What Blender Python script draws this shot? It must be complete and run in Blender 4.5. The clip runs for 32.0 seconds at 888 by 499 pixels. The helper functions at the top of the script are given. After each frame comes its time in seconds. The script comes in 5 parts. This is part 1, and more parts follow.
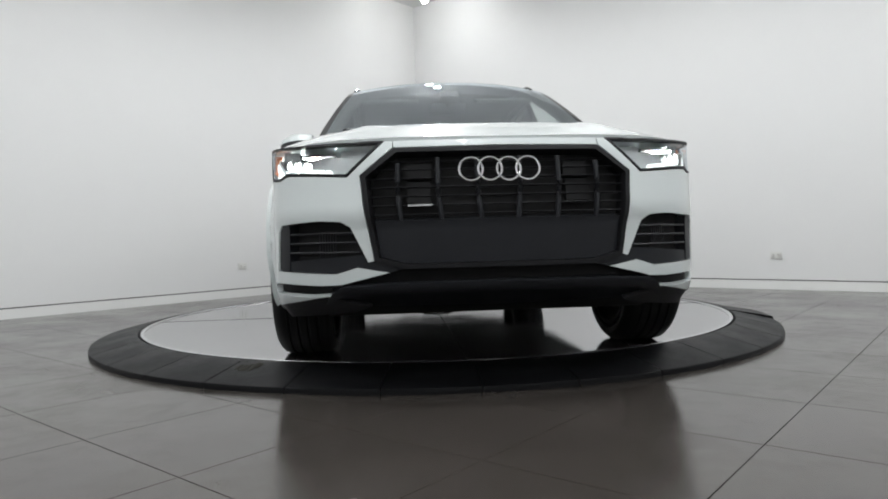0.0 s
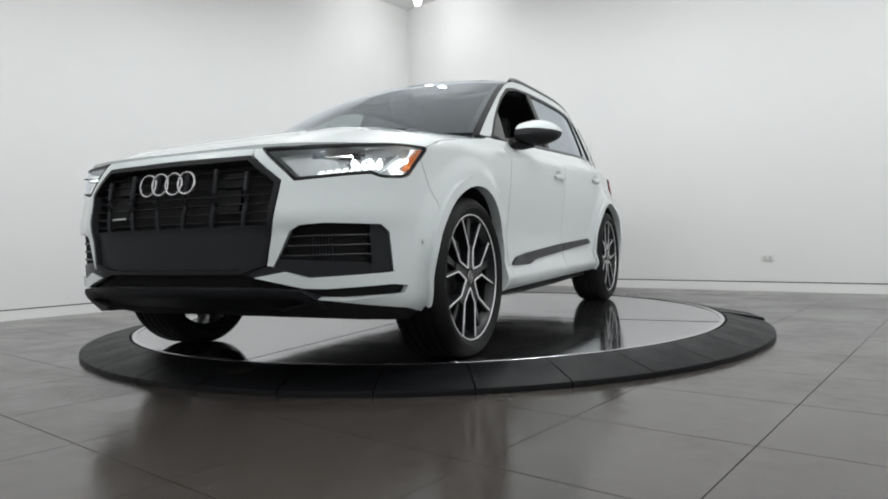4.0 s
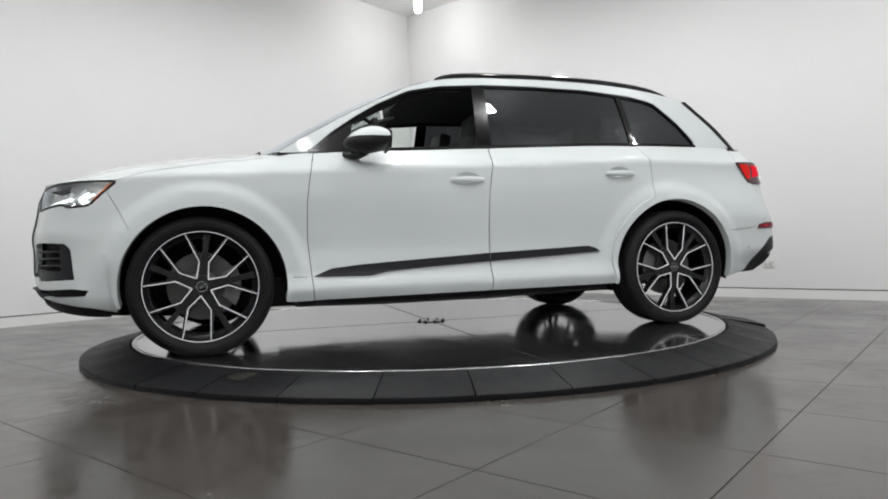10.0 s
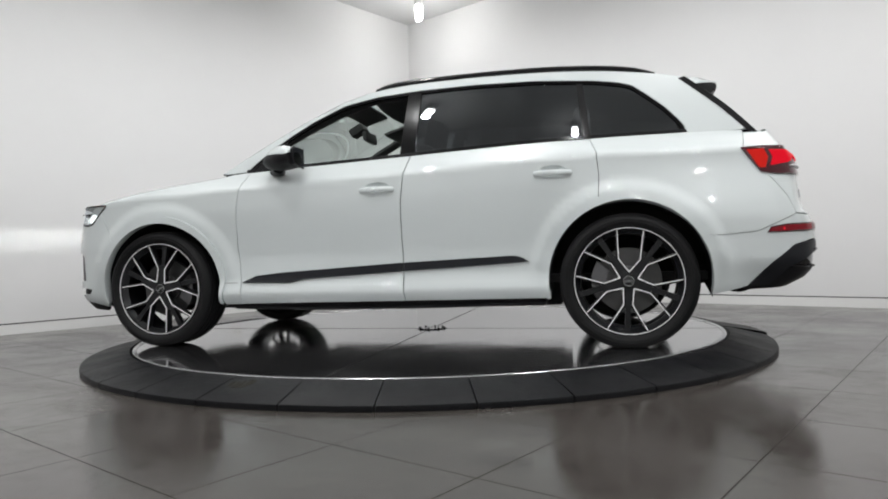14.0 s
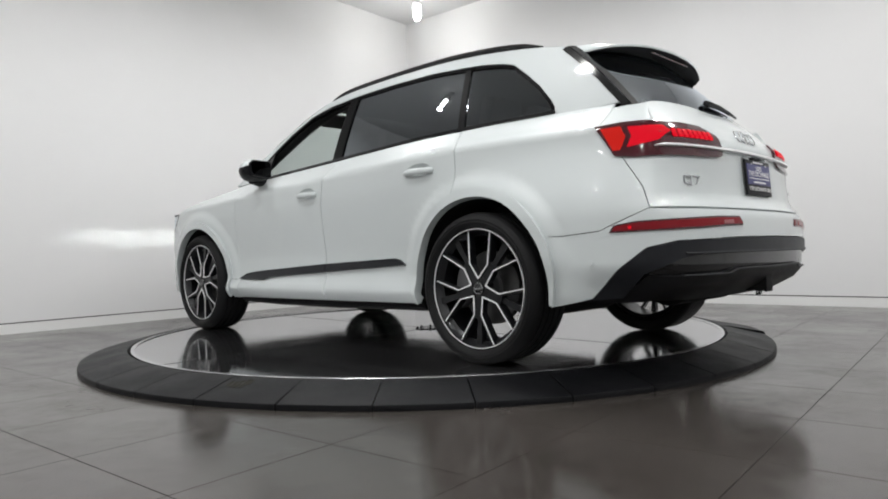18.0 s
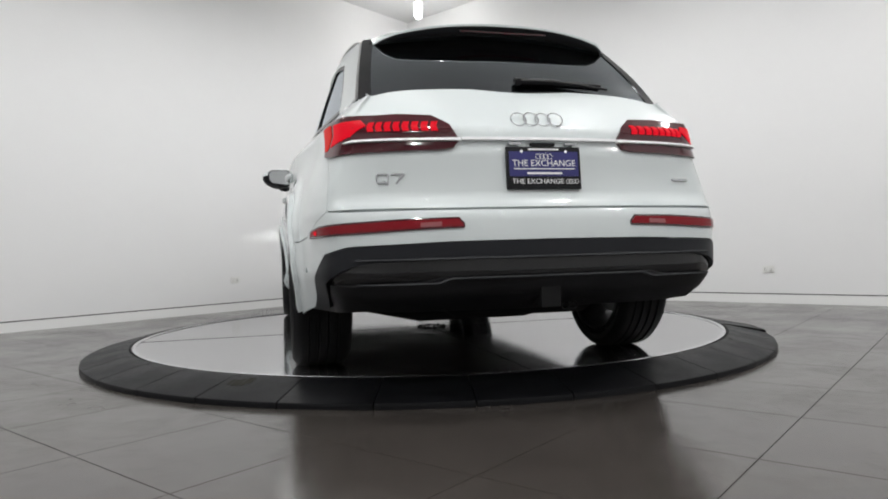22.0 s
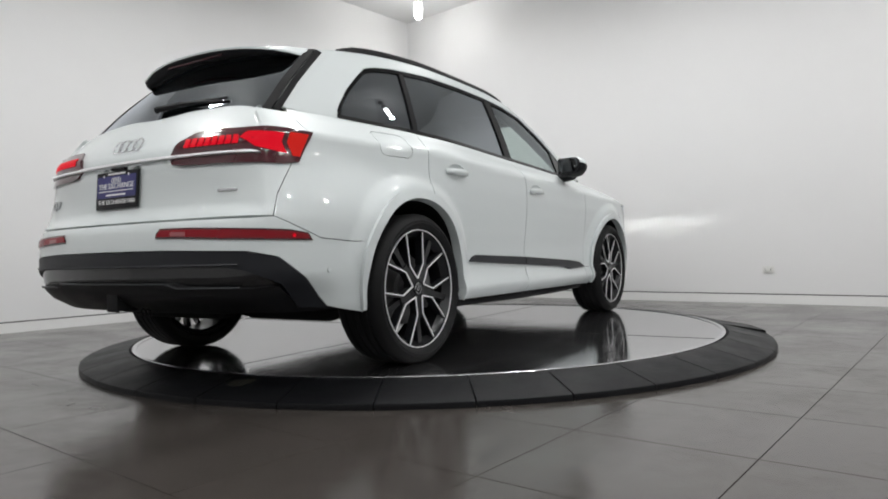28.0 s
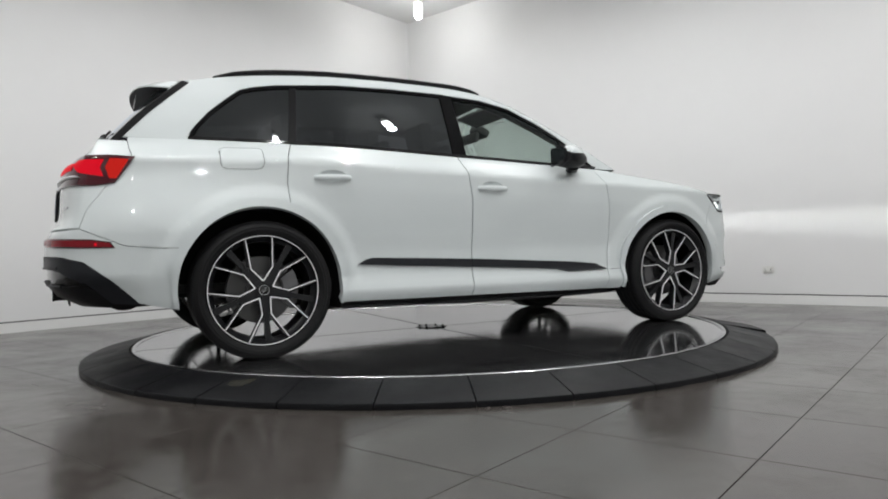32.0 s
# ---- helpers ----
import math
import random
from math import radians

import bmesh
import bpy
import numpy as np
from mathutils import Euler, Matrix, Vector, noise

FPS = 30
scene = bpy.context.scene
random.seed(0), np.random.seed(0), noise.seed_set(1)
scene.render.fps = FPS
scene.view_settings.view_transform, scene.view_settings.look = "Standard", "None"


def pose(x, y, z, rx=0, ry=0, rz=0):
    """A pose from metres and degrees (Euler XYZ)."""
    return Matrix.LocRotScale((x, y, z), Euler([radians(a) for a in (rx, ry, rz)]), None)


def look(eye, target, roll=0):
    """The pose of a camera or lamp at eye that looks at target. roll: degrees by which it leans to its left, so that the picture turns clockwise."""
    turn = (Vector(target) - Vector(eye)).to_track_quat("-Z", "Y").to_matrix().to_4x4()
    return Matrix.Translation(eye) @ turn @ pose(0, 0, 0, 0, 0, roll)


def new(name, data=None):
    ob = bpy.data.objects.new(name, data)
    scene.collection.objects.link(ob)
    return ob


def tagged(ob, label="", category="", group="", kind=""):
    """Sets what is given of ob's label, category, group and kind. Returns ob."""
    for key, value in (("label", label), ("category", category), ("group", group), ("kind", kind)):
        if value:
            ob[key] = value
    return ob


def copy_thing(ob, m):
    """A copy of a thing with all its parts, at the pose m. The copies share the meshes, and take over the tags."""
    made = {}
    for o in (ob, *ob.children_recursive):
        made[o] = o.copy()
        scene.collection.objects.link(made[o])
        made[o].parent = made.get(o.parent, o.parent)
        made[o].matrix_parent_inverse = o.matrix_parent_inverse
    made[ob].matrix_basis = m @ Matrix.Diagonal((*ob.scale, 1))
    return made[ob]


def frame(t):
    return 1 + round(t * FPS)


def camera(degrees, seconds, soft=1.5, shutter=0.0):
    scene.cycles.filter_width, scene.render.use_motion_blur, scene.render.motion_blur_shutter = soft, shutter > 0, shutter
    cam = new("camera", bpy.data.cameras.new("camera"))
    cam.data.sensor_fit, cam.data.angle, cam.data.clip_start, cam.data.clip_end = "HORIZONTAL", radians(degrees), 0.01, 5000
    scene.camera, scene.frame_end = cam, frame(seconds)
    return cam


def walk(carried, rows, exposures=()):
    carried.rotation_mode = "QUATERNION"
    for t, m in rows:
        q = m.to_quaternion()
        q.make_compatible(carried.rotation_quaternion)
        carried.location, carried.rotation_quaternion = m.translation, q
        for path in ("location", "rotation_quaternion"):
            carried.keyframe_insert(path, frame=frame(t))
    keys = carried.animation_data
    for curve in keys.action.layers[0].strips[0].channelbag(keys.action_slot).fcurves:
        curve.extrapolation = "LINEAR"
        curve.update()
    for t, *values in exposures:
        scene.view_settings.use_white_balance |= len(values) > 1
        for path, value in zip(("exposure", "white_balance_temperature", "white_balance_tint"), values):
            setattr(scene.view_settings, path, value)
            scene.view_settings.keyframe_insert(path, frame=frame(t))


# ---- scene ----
from mathutils.geometry import delaunay_2d_cdt

# ---------------------------------------------------------------- camera
EYE = Vector((0.0, -5.0826, 0.6398))
cam = camera(66.957, 32.0, soft=1.9)
FOCAL = 1185.5
# seconds, sideways and up-down drift of the tripod head
DRIFT = [(0, 12, -25), (0.5, 11, -25), (1, 9, -25), (1.5, 6, -23.5), (2, 4, -23), (2.5, 2, -23), (3, 0, -23),
         (4.2, -0.5, -21), (5.5, -1, -19), (6, -1, -19), (7, -1, -17.5), (8, -1, -15), (9, -1, -14), (9.5, -1, -14),
         (10, 0, -10), (10.5, 0, -1), (11, 0, 4), (12, 1, 3), (13, 2, 3), (14, 1, 3), (15.5, -1, 2.5), (17, -2, 2),
         (18, -2, 2), (19, -3, 4), (20, -4, 5), (20.5, -4, 6), (21, -3, 3), (21.5, 0, -1), (23, 0, 0), (28, 0, 0), (32, 0, 0)]


def camera_pose(dx, dy):
    yaw, pitch = 0.0220 - dx / FOCAL, 0.0037 + dy / FOCAL
    way = Vector((math.sin(yaw) * math.cos(pitch), math.cos(yaw) * math.cos(pitch), math.sin(pitch)))
    return look(EYE, EYE + way * 5, -1.6)


walk(cam, [(t, camera_pose(dx, dy)) for t, dx, dy in DRIFT],
     [(0, 0.0, 6430, 7.5), (8, 0.0, 6450, 8), (10, 0.0, 6530, 9.5), (13, 0.0, 6540, 9.5), (19, 0.0, 6560, 9.5), (25, -0.03, 6560, 9.5), (29, -0.11, 6560, 9.5), (32, -0.12, 6540, 9)])

# ---------------------------------------------------------------- light
world = bpy.data.worlds.new("world")
scene.world = world
world.use_nodes = True
world.node_tree.nodes["Background"].inputs[0].default_value = (0.75, 0.8, 0.85, 1)
world.node_tree.nodes["Background"].inputs[1].default_value = 0.05
scene.view_settings.exposure = 0.0
LAMP_WATTS = 26.5
LAMP_COLOUR = (0.985, 0.99, 1.0)
HEAD_BEAM = 11000.0

ROOM_TURN = 48.2
RU = Vector((math.cos(radians(ROOM_TURN)), math.sin(radians(ROOM_TURN)), 0))
RV = Vector((math.sin(radians(ROOM_TURN)), -math.cos(radians(ROOM_TURN)), 0))
CEIL = 4.195


def room(u, v, z=0.0):
    """A place in the room: u towards one far wall, v away from the other."""
    return RU * u + RV * v + Vector((0, 0, z))


# ---------------------------------------------------------------- materials
def material(name, colour, rough=0.5, metal=0.0, **more):
    m = bpy.data.materials.new(name)
    m.use_nodes = True
    b = m.node_tree.nodes["Principled BSDF"]
    b.inputs["Base Color"].default_value = (*colour, 1)
    b.inputs["Roughness"].default_value = rough
    b.inputs["Metallic"].default_value = metal
    for key, value in more.items():
        b.inputs[key.replace("_", " ")].default_value = value
    return m


def node(m, kind, **values):
    n = m.node_tree.nodes.new(kind)
    for key, value in values.items():
        n.inputs[key].default_value = value
    return n


def vary(m, scale, amount, rough=0.0, bump=0.0, bump_scale=None, detail=6.0, stretch=(1, 1, 1), random=0.0, place=False):
    """Uneven colour and gloss at two scales, and fine relief, in object space."""
    t = m.node_tree
    b = t.nodes["Principled BSDF"]
    base = tuple(b.inputs["Base Color"].default_value)
    r0 = b.inputs["Roughness"].default_value
    co = node(m, "ShaderNodeTexCoord")
    mp = node(m, "ShaderNodeMapping")
    mp.inputs["Scale"].default_value = stretch
    if place:
        co = node(m, "ShaderNodeNewGeometry")
    t.links.new(co.outputs["Position" if place else "Object"], mp.inputs["Vector"])
    n1 = node(m, "ShaderNodeTexNoise", Scale=scale, Detail=detail, Roughness=0.6)
    n2 = node(m, "ShaderNodeTexNoise", Scale=scale * 9, Detail=3.0)
    add = node(m, "ShaderNodeMath")
    add.operation = "MULTIPLY_ADD"
    add.inputs[1].default_value = 0.35
    for n in (n1, n2):
        t.links.new(mp.outputs[0], n.inputs["Vector"])
    t.links.new(n2.outputs["Fac"], add.inputs[0])
    t.links.new(n1.outputs["Fac"], add.inputs[2])
    source = add.outputs[0]
    if random:
        info = node(m, "ShaderNodeObjectInfo")
        ra = node(m, "ShaderNodeMath")
        ra.operation = "MULTIPLY_ADD"
        ra.inputs[1].default_value = random
        t.links.new(info.outputs["Random"], ra.inputs[0])
        t.links.new(source, ra.inputs[2])
        source = ra.outputs[0]
    ramp = node(m, "ShaderNodeMapRange")
    ramp.inputs["From Min"].default_value, ramp.inputs["From Max"].default_value = 0.4, 0.95 + random
    ramp.inputs["To Min"].default_value, ramp.inputs["To Max"].default_value = 1 - amount, 1 + amount
    t.links.new(source, ramp.inputs["Value"])
    mul = node(m, "ShaderNodeVectorMath")
    mul.operation = "SCALE"
    mul.inputs[0].default_value = base[:3]
    t.links.new(ramp.outputs[0], mul.inputs["Scale"])
    t.links.new(mul.outputs[0], b.inputs["Base Color"])
    if rough:
        rr = node(m, "ShaderNodeMapRange")
        rr.inputs["From Min"].default_value, rr.inputs["From Max"].default_value = 0.4, 0.95
        rr.inputs["To Min"].default_value, rr.inputs["To Max"].default_value = max(0.0, r0 - rough), r0 + rough
        t.links.new(add.outputs[0], rr.inputs["Value"])
        t.links.new(rr.outputs[0], b.inputs["Roughness"])
    if bump:
        n3 = node(m, "ShaderNodeTexNoise", Scale=bump_scale or scale * 20, Detail=4.0)
        t.links.new(mp.outputs[0], n3.inputs["Vector"])
        bp = node(m, "ShaderNodeBump", Strength=bump, Distance=0.01)
        t.links.new(n3.outputs["Fac"], bp.inputs["Height"])
        t.links.new(bp.outputs[0], b.inputs["Normal"])
    return m


def glow(name, colour, strength):
    m = material(name, (0.005, 0.005, 0.005), 0.3, Specular_IOR_Level=0.03)
    b = m.node_tree.nodes["Principled BSDF"]
    b.inputs["Emission Color"].default_value = (*colour, 1)
    b.inputs["Emission Strength"].default_value = strength
    return m


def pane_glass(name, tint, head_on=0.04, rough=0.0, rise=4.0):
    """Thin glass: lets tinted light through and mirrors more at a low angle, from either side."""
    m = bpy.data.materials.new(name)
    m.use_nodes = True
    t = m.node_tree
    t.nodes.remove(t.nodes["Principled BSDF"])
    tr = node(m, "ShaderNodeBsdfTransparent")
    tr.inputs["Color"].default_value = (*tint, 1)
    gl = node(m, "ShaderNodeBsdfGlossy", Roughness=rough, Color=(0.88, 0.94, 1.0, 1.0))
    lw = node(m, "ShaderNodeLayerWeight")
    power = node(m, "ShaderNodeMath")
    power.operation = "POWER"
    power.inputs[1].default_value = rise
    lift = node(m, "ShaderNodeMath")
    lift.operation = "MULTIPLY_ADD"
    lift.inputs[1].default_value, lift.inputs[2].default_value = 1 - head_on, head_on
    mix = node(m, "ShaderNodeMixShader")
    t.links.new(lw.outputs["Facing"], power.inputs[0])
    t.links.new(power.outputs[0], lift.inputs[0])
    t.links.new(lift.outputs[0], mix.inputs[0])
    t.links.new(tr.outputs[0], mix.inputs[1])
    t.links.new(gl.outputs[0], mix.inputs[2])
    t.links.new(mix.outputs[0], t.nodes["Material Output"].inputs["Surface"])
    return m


M_WALL = vary(material("wall_paint", (0.74, 0.74, 0.74), 0.6), 0.5, 0.015, bump=0.05, bump_scale=160)
M_BACK = vary(material("grey_wall_paint", (0.70, 0.70, 0.70), 0.7), 0.6, 0.04)
M_CEIL = vary(material("ceiling_paint", (0.70, 0.70, 0.70), 0.8), 0.6, 0.03)
M_BASE = vary(material("baseboard_paint", (0.78, 0.78, 0.77), 0.4), 3, 0.02)
M_REVEAL = material("shadow_gap", (0.08, 0.08, 0.08), 0.8)
M_TILE = vary(material("porcelain_tile", (0.049, 0.043, 0.0385), 0.19, Specular_IOR_Level=0.7), 1.6, 0.14, rough=0.13, bump=0.03, bump_scale=6, random=0.06, place=True)
M_GROUT = material("grout", (0.035, 0.034, 0.033), 0.85)
M_RING = vary(material("ribbed_rubber", (0.006, 0.0062, 0.0072), 0.46, Specular_IOR_Level=0.13), 3, 0.25, rough=0.1, bump=0.12, bump_scale=220)
M_SCUFF = vary(material("rubbed_marks", (0.030, 0.029, 0.023), 0.7, Specular_IOR_Level=0.1), 40, 0.4)
M_DISC = vary(material("polished_disc", (0.46, 0.46, 0.47), 0.09, 0.97), 2.6, 0.14, rough=0.06, bump=0.02, bump_scale=9)
M_STEEL = vary(material("steel_edge", (0.75, 0.75, 0.76), 0.25, 1.0), 12, 0.06)
M_PAINT = vary(material("white_paint", (0.572, 0.614, 0.616), 0.4, Coat_Weight=1.0, Coat_Roughness=0.02), 0.8, 0.012)
M_BLACK = vary(material("black_plastic", (0.010, 0.010, 0.0115), 0.45, Specular_IOR_Level=0.2), 6, 0.2, rough=0.08, bump=0.06, bump_scale=700)
M_DARK = vary(material("dark_grey_plastic", (0.012, 0.013, 0.016), 0.42, Specular_IOR_Level=0.24), 5, 0.15, rough=0.06)
M_GLOSS = material("gloss_black", (0.010, 0.010, 0.011), 0.08, Specular_IOR_Level=0.4, Coat_Weight=0.2, Coat_Roughness=0.03)
M_PIANO = material("black_film", (0.006, 0.006, 0.0065), 0.18, Specular_IOR_Level=0.10)
M_UNDER = vary(material("underbody", (0.008, 0.008, 0.0085), 0.7, Specular_IOR_Level=0.2), 5, 0.3)
M_RUBBER = vary(material("tyre_rubber", (0.0085, 0.0085, 0.009), 0.6, Specular_IOR_Level=0.18), 8, 0.2, rough=0.08, bump=0.05, bump_scale=300)
M_RIM = vary(material("anthracite_rim", (0.010, 0.0105, 0.012), 0.3, 0.25), 10, 0.1)
M_ALU = vary(material("machined_alloy", (0.90, 0.90, 0.91), 0.36, 0.35), 25, 0.05)
M_CHROME = material("chrome", (0.85, 0.86, 0.88), 0.06, 1.0)
M_BRAKE = vary(material("brake_iron", (0.10, 0.10, 0.10), 0.42, 0.8), 14, 0.1)
M_CALIPER = vary(material("caliper_metal", (0.16, 0.16, 0.165), 0.45, 0.6), 14, 0.1)
M_RED = material("red_lens", (0.20, 0.006, 0.012), 0.2, Specular_IOR_Level=0.2)
M_PINK = material("clear_red_lens", (0.30, 0.09, 0.10), 0.15)
M_DEEPRED = material("smoked_red_lens", (0.05, 0.004, 0.009), 0.08, Coat_Weight=0.4)
M_REDGLOW = glow("red_led", (1.0, 0.003, 0.022), 0.70)
M_REDORANGE = glow("orange_red_lens", (1.0, 0.022, 0.014), 0.55)
M_AMBER = material("amber_lens", (0.85, 0.19, 0.025), 0.12, Coat_Weight=0.8)
M_LED = glow("white_led", (0.95, 1.0, 0.98), 1.7)
M_BOWL = vary(material("silvered_bowl", (0.52, 0.53, 0.54), 0.4, 0.7), 9, 0.12)
M_PROJ = glow("projector_glare", (0.93, 1.0, 0.96), 40.0)
M_INDICATOR = glow("amber_bulb", (1.0, 0.32, 0.05), 1.6)
M_BEAM = glow("low_beam_source", (0.93, 1.0, 0.96), HEAD_BEAM)
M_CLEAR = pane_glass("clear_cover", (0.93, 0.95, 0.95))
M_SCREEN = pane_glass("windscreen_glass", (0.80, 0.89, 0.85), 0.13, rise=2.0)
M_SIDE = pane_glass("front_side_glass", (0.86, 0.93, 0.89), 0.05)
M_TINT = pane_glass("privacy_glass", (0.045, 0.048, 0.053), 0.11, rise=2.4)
M_SEAT = vary(material("black_leather", (0.02, 0.02, 0.021), 0.5), 12, 0.2, bump=0.1)
M_TRIM = vary(material("cabin_trim", (0.022, 0.022, 0.023), 0.7), 8, 0.15)
M_LINER = vary(material("headliner", (0.11, 0.11, 0.11), 0.9), 8, 0.1)
M_PLATE = vary(material("plate_blue", (0.022, 0.022, 0.14), 0.35), 20, 0.1)
M_WHITE = material("white_print", (0.8, 0.8, 0.8), 0.5)
M_SENSOR = material("sensor_gloss", (0.004, 0.004, 0.0046), 0.4, Specular_IOR_Level=0.12)
M_MIRROR = material("mirror_glass", (0.55, 0.57, 0.58), 0.03, 1.0)
M_BADGE = material("badge_chrome", (0.50, 0.51, 0.52), 0.22, 0.85)
M_FIXTURE = vary(material("lamp_housing", (0.7, 0.7, 0.7), 0.4), 8, 0.05)
M_LAMPGLOW = glow("lamp_glow", (1.0, 0.985, 0.955), 30.0)
M_OUTLET = material("outlet_plastic", (0.69, 0.69, 0.67), 0.4)


# ---------------------------------------------------------------- mesh helpers
def link_mesh(name, bm, mat, parent=None, label="", smooth=None):
    me = bpy.data.meshes.new(name)
    bm.to_mesh(me)
    bm.free()
    me.materials.append(mat)
    if smooth is not None:
        me.shade_smooth()
        me.set_sharp_from_angle(angle=radians(smooth))
    ob = new(name, me)
    ob.parent = parent
    if label:
        tagged(ob, label)
    return ob


def part(name, bm, mat, parent, label="", smooth=35):
    return link_mesh(name, bm, mat, parent, label, smooth)


def box(size, at=(0, 0, 0), turn=(0, 0, 0), bevel=0.0, bm=None):
    bm = bm or bmesh.new()
    m = pose(*at, *turn) @ Matrix.Diagonal((*size, 1))
    made = bmesh.ops.create_cube(bm, size=1, matrix=m)
    if bevel:
        edges = list({e for v in made["verts"] for e in v.link_edges})
        bmesh.ops.bevel(bm, geom=edges, offset=bevel, segments=2, profile=0.7, affect="EDGES")
    return bm


def tube(r1, r2, depth, m=Matrix(), seg=32, bm=None, caps=True):
    bm = bm or bmesh.new()
    bmesh.ops.create_cone(bm, cap_ends=caps, segments=seg, radius1=r1, radius2=r2, depth=depth, matrix=m)
    return bm


def lathe(profile, seg=64, closed=True, m=None):
    """Turn (radius, height) points round z."""
    bm = bmesh.new()
    rings = []
    for k in range(seg):
        a = 2 * math.pi * k / seg
        rings.append([bm.verts.new((r * math.cos(a), r * math.sin(a), z)) for r, z in profile])
    n = len(profile)
    for k in range(seg):
        a, b = rings[k], rings[(k + 1) % seg]
        for i in range(n if closed else n - 1):
            j = (i + 1) % n
            bm.faces.new((a[i], b[i], b[j], a[j]))
    bmesh.ops.recalc_face_normals(bm, faces=bm.faces)
    if m:
        bm.transform(m)
    return bm


def prism(poly, z0, z1, m=None, bm=None, bevel=0.0):
    """A flat outline (x, y) given thickness."""
    bm = bm or bmesh.new()
    low = [bm.verts.new((x, y, z0)) for x, y in poly]
    top = [bm.verts.new((x, y, z1)) for x, y in poly]
    faces = [bm.faces.new(top), bm.faces.new(low[::-1])]
    n = len(poly)
    for i in range(n):
        faces.append(bm.faces.new((low[i], low[(i + 1) % n], top[(i + 1) % n], top[i])))
    bmesh.ops.recalc_face_normals(bm, faces=faces)
    if bevel:
        edges = [e for e in bm.edges if e.verts[0] in top and e.verts[1] in top]
        bmesh.ops.bevel(bm, geom=edges, offset=bevel, segments=2, profile=0.7, affect="EDGES")
    if m:
        bm.transform(m)
    return bm


def sweep(points, radius, seg=10, closed=False, flat=1.0, bm=None):
    """A round or flattened bar along points."""
    bm = bm or bmesh.new()
    pts = [Vector(p) for p in points]
    n = len(pts)
    rings = []
    for i, p in enumerate(pts):
        a = pts[(i - 1) % n] if closed or i else p
        b = pts[(i + 1) % n] if closed or i < n - 1 else p
        t = (b - a).normalized()
        side = t.cross(Vector((0, 0, 1)))
        side = side.normalized() if side.length > 1e-4 else Vector((1, 0, 0))
        up = side.cross(t).normalized()
        r = radius(i / (n - 1)) if callable(radius) else radius
        rings.append([bm.verts.new(p + side * (r * math.cos(2 * math.pi * k / seg)) + up * (r * flat * math.sin(2 * math.pi * k / seg)))
                      for k in range(seg)])
    for i in range(n if closed else n - 1):
        a, b = rings[i], rings[(i + 1) % n]
        for k in range(seg):
            bm.faces.new((a[k], a[(k + 1) % seg], b[(k + 1) % seg], b[k]))
    if not closed:
        bm.faces.new(rings[0][::-1])
        bm.faces.new(rings[-1])
    bmesh.ops.recalc_face_normals(bm, faces=bm.faces)
    return bm

# ---------------------------------------------------------------- room
U0, U1, V0, V1 = -6.6, 3.81, -3.73, 6.6
OUTLET_V, OUTLET_Z, OUTLET_U, OUTLET_Z2 = 1.381, 0.359, 0.678, 0.371
TURN = pose(0, 0, 0, 0, 0, ROOM_TURN)


def room_box(u0, u1, v0, v1, z0, z1, bevel=0.0):
    c = room((u0 + u1) / 2, (v0 + v1) / 2, (z0 + z1) / 2)
    return box((u1 - u0, v1 - v0, z1 - z0), tuple(c), (0, 0, ROOM_TURN), bevel)


def structure(name, bm, mat, label, category):
    ob = link_mesh(name, bm, mat)
    return tagged(ob, label, category, kind="structure")


floor = structure("floor", room_box(U0 - 0.2, U1 + 0.2, V0 - 0.2, V1 + 0.2, -0.2, -0.006), M_GROUT, "dark grey polished porcelain tile floor of the showroom", "floor")
structure("wall_north", room_box(U1, U1 + 0.2, V0, V1, 0, CEIL), M_WALL, "plain white painted showroom wall", "wall")
structure("wall_west", room_box(U0, U1 + 0.2, V0 - 0.2, V0, 0, CEIL), M_WALL, "plain white painted showroom wall", "wall")
structure("wall_south", room_box(U0 - 0.2, U0, V0 - 0.2, V1, 0, CEIL), M_BACK, "plain grey painted showroom wall", "wall")
structure("wall_east", room_box(U0 - 0.2, U1 + 0.2, V1, V1 + 0.2, 0, CEIL), M_BACK, "plain grey painted showroom wall", "wall")
structure("ceiling", room_box(U0 - 0.2, U1 + 0.2, V0 - 0.2, V1 + 0.2, CEIL, CEIL + 0.2), M_CEIL, "light grey painted showroom ceiling", "ceiling")
for k, (a, b, c, d) in enumerate([(U1 - 0.014, U1, V0 + 0.014, V1), (U0, U1 - 0.014, V0, V0 + 0.014), (U0, U0 + 0.014, V0 + 0.014, V1), (U0 + 0.014, U1 - 0.014, V1 - 0.014, V1)]):
    structure("baseboard", room_box(a, b, c, d, 0.0, 0.094, 0.003), M_BASE, "white painted baseboard with a dark reveal above it", "baseboard")
    structure("trim", room_box(a + 0.004 * (k == 0), b - 0.004 * (k == 2), c + 0.004 * (k == 3), d - 0.004 * (k == 1), 0.095, 0.106), M_REVEAL, "dark shadow gap along the top of the baseboard", "trim")


def outlet_plate(at, turn):
    """A wide cover plate with two sockets."""
    root = new("wall_outlet")
    part("cover_plate", box((0.115, 0.008, 0.075), (0, 0, 0), bevel=0.002), M_OUTLET, root)
    for dx in (-0.026, 0.026):
        part("socket", box((0.036, 0.006, 0.05), (dx, -0.005, 0), bevel=0.002), M_OUTLET, root)
        for dz in (-0.009, 0.009):
            part("slot", box((0.014, 0.002, 0.004), (dx, -0.009, dz)), M_BLACK, root)
    root.matrix_basis = Matrix.Translation(at) @ pose(0, 0, 0, 0, 0, turn)
    return tagged(root, "small off-white electrical outlet on the white wall", "outlet", group="wall outlets")


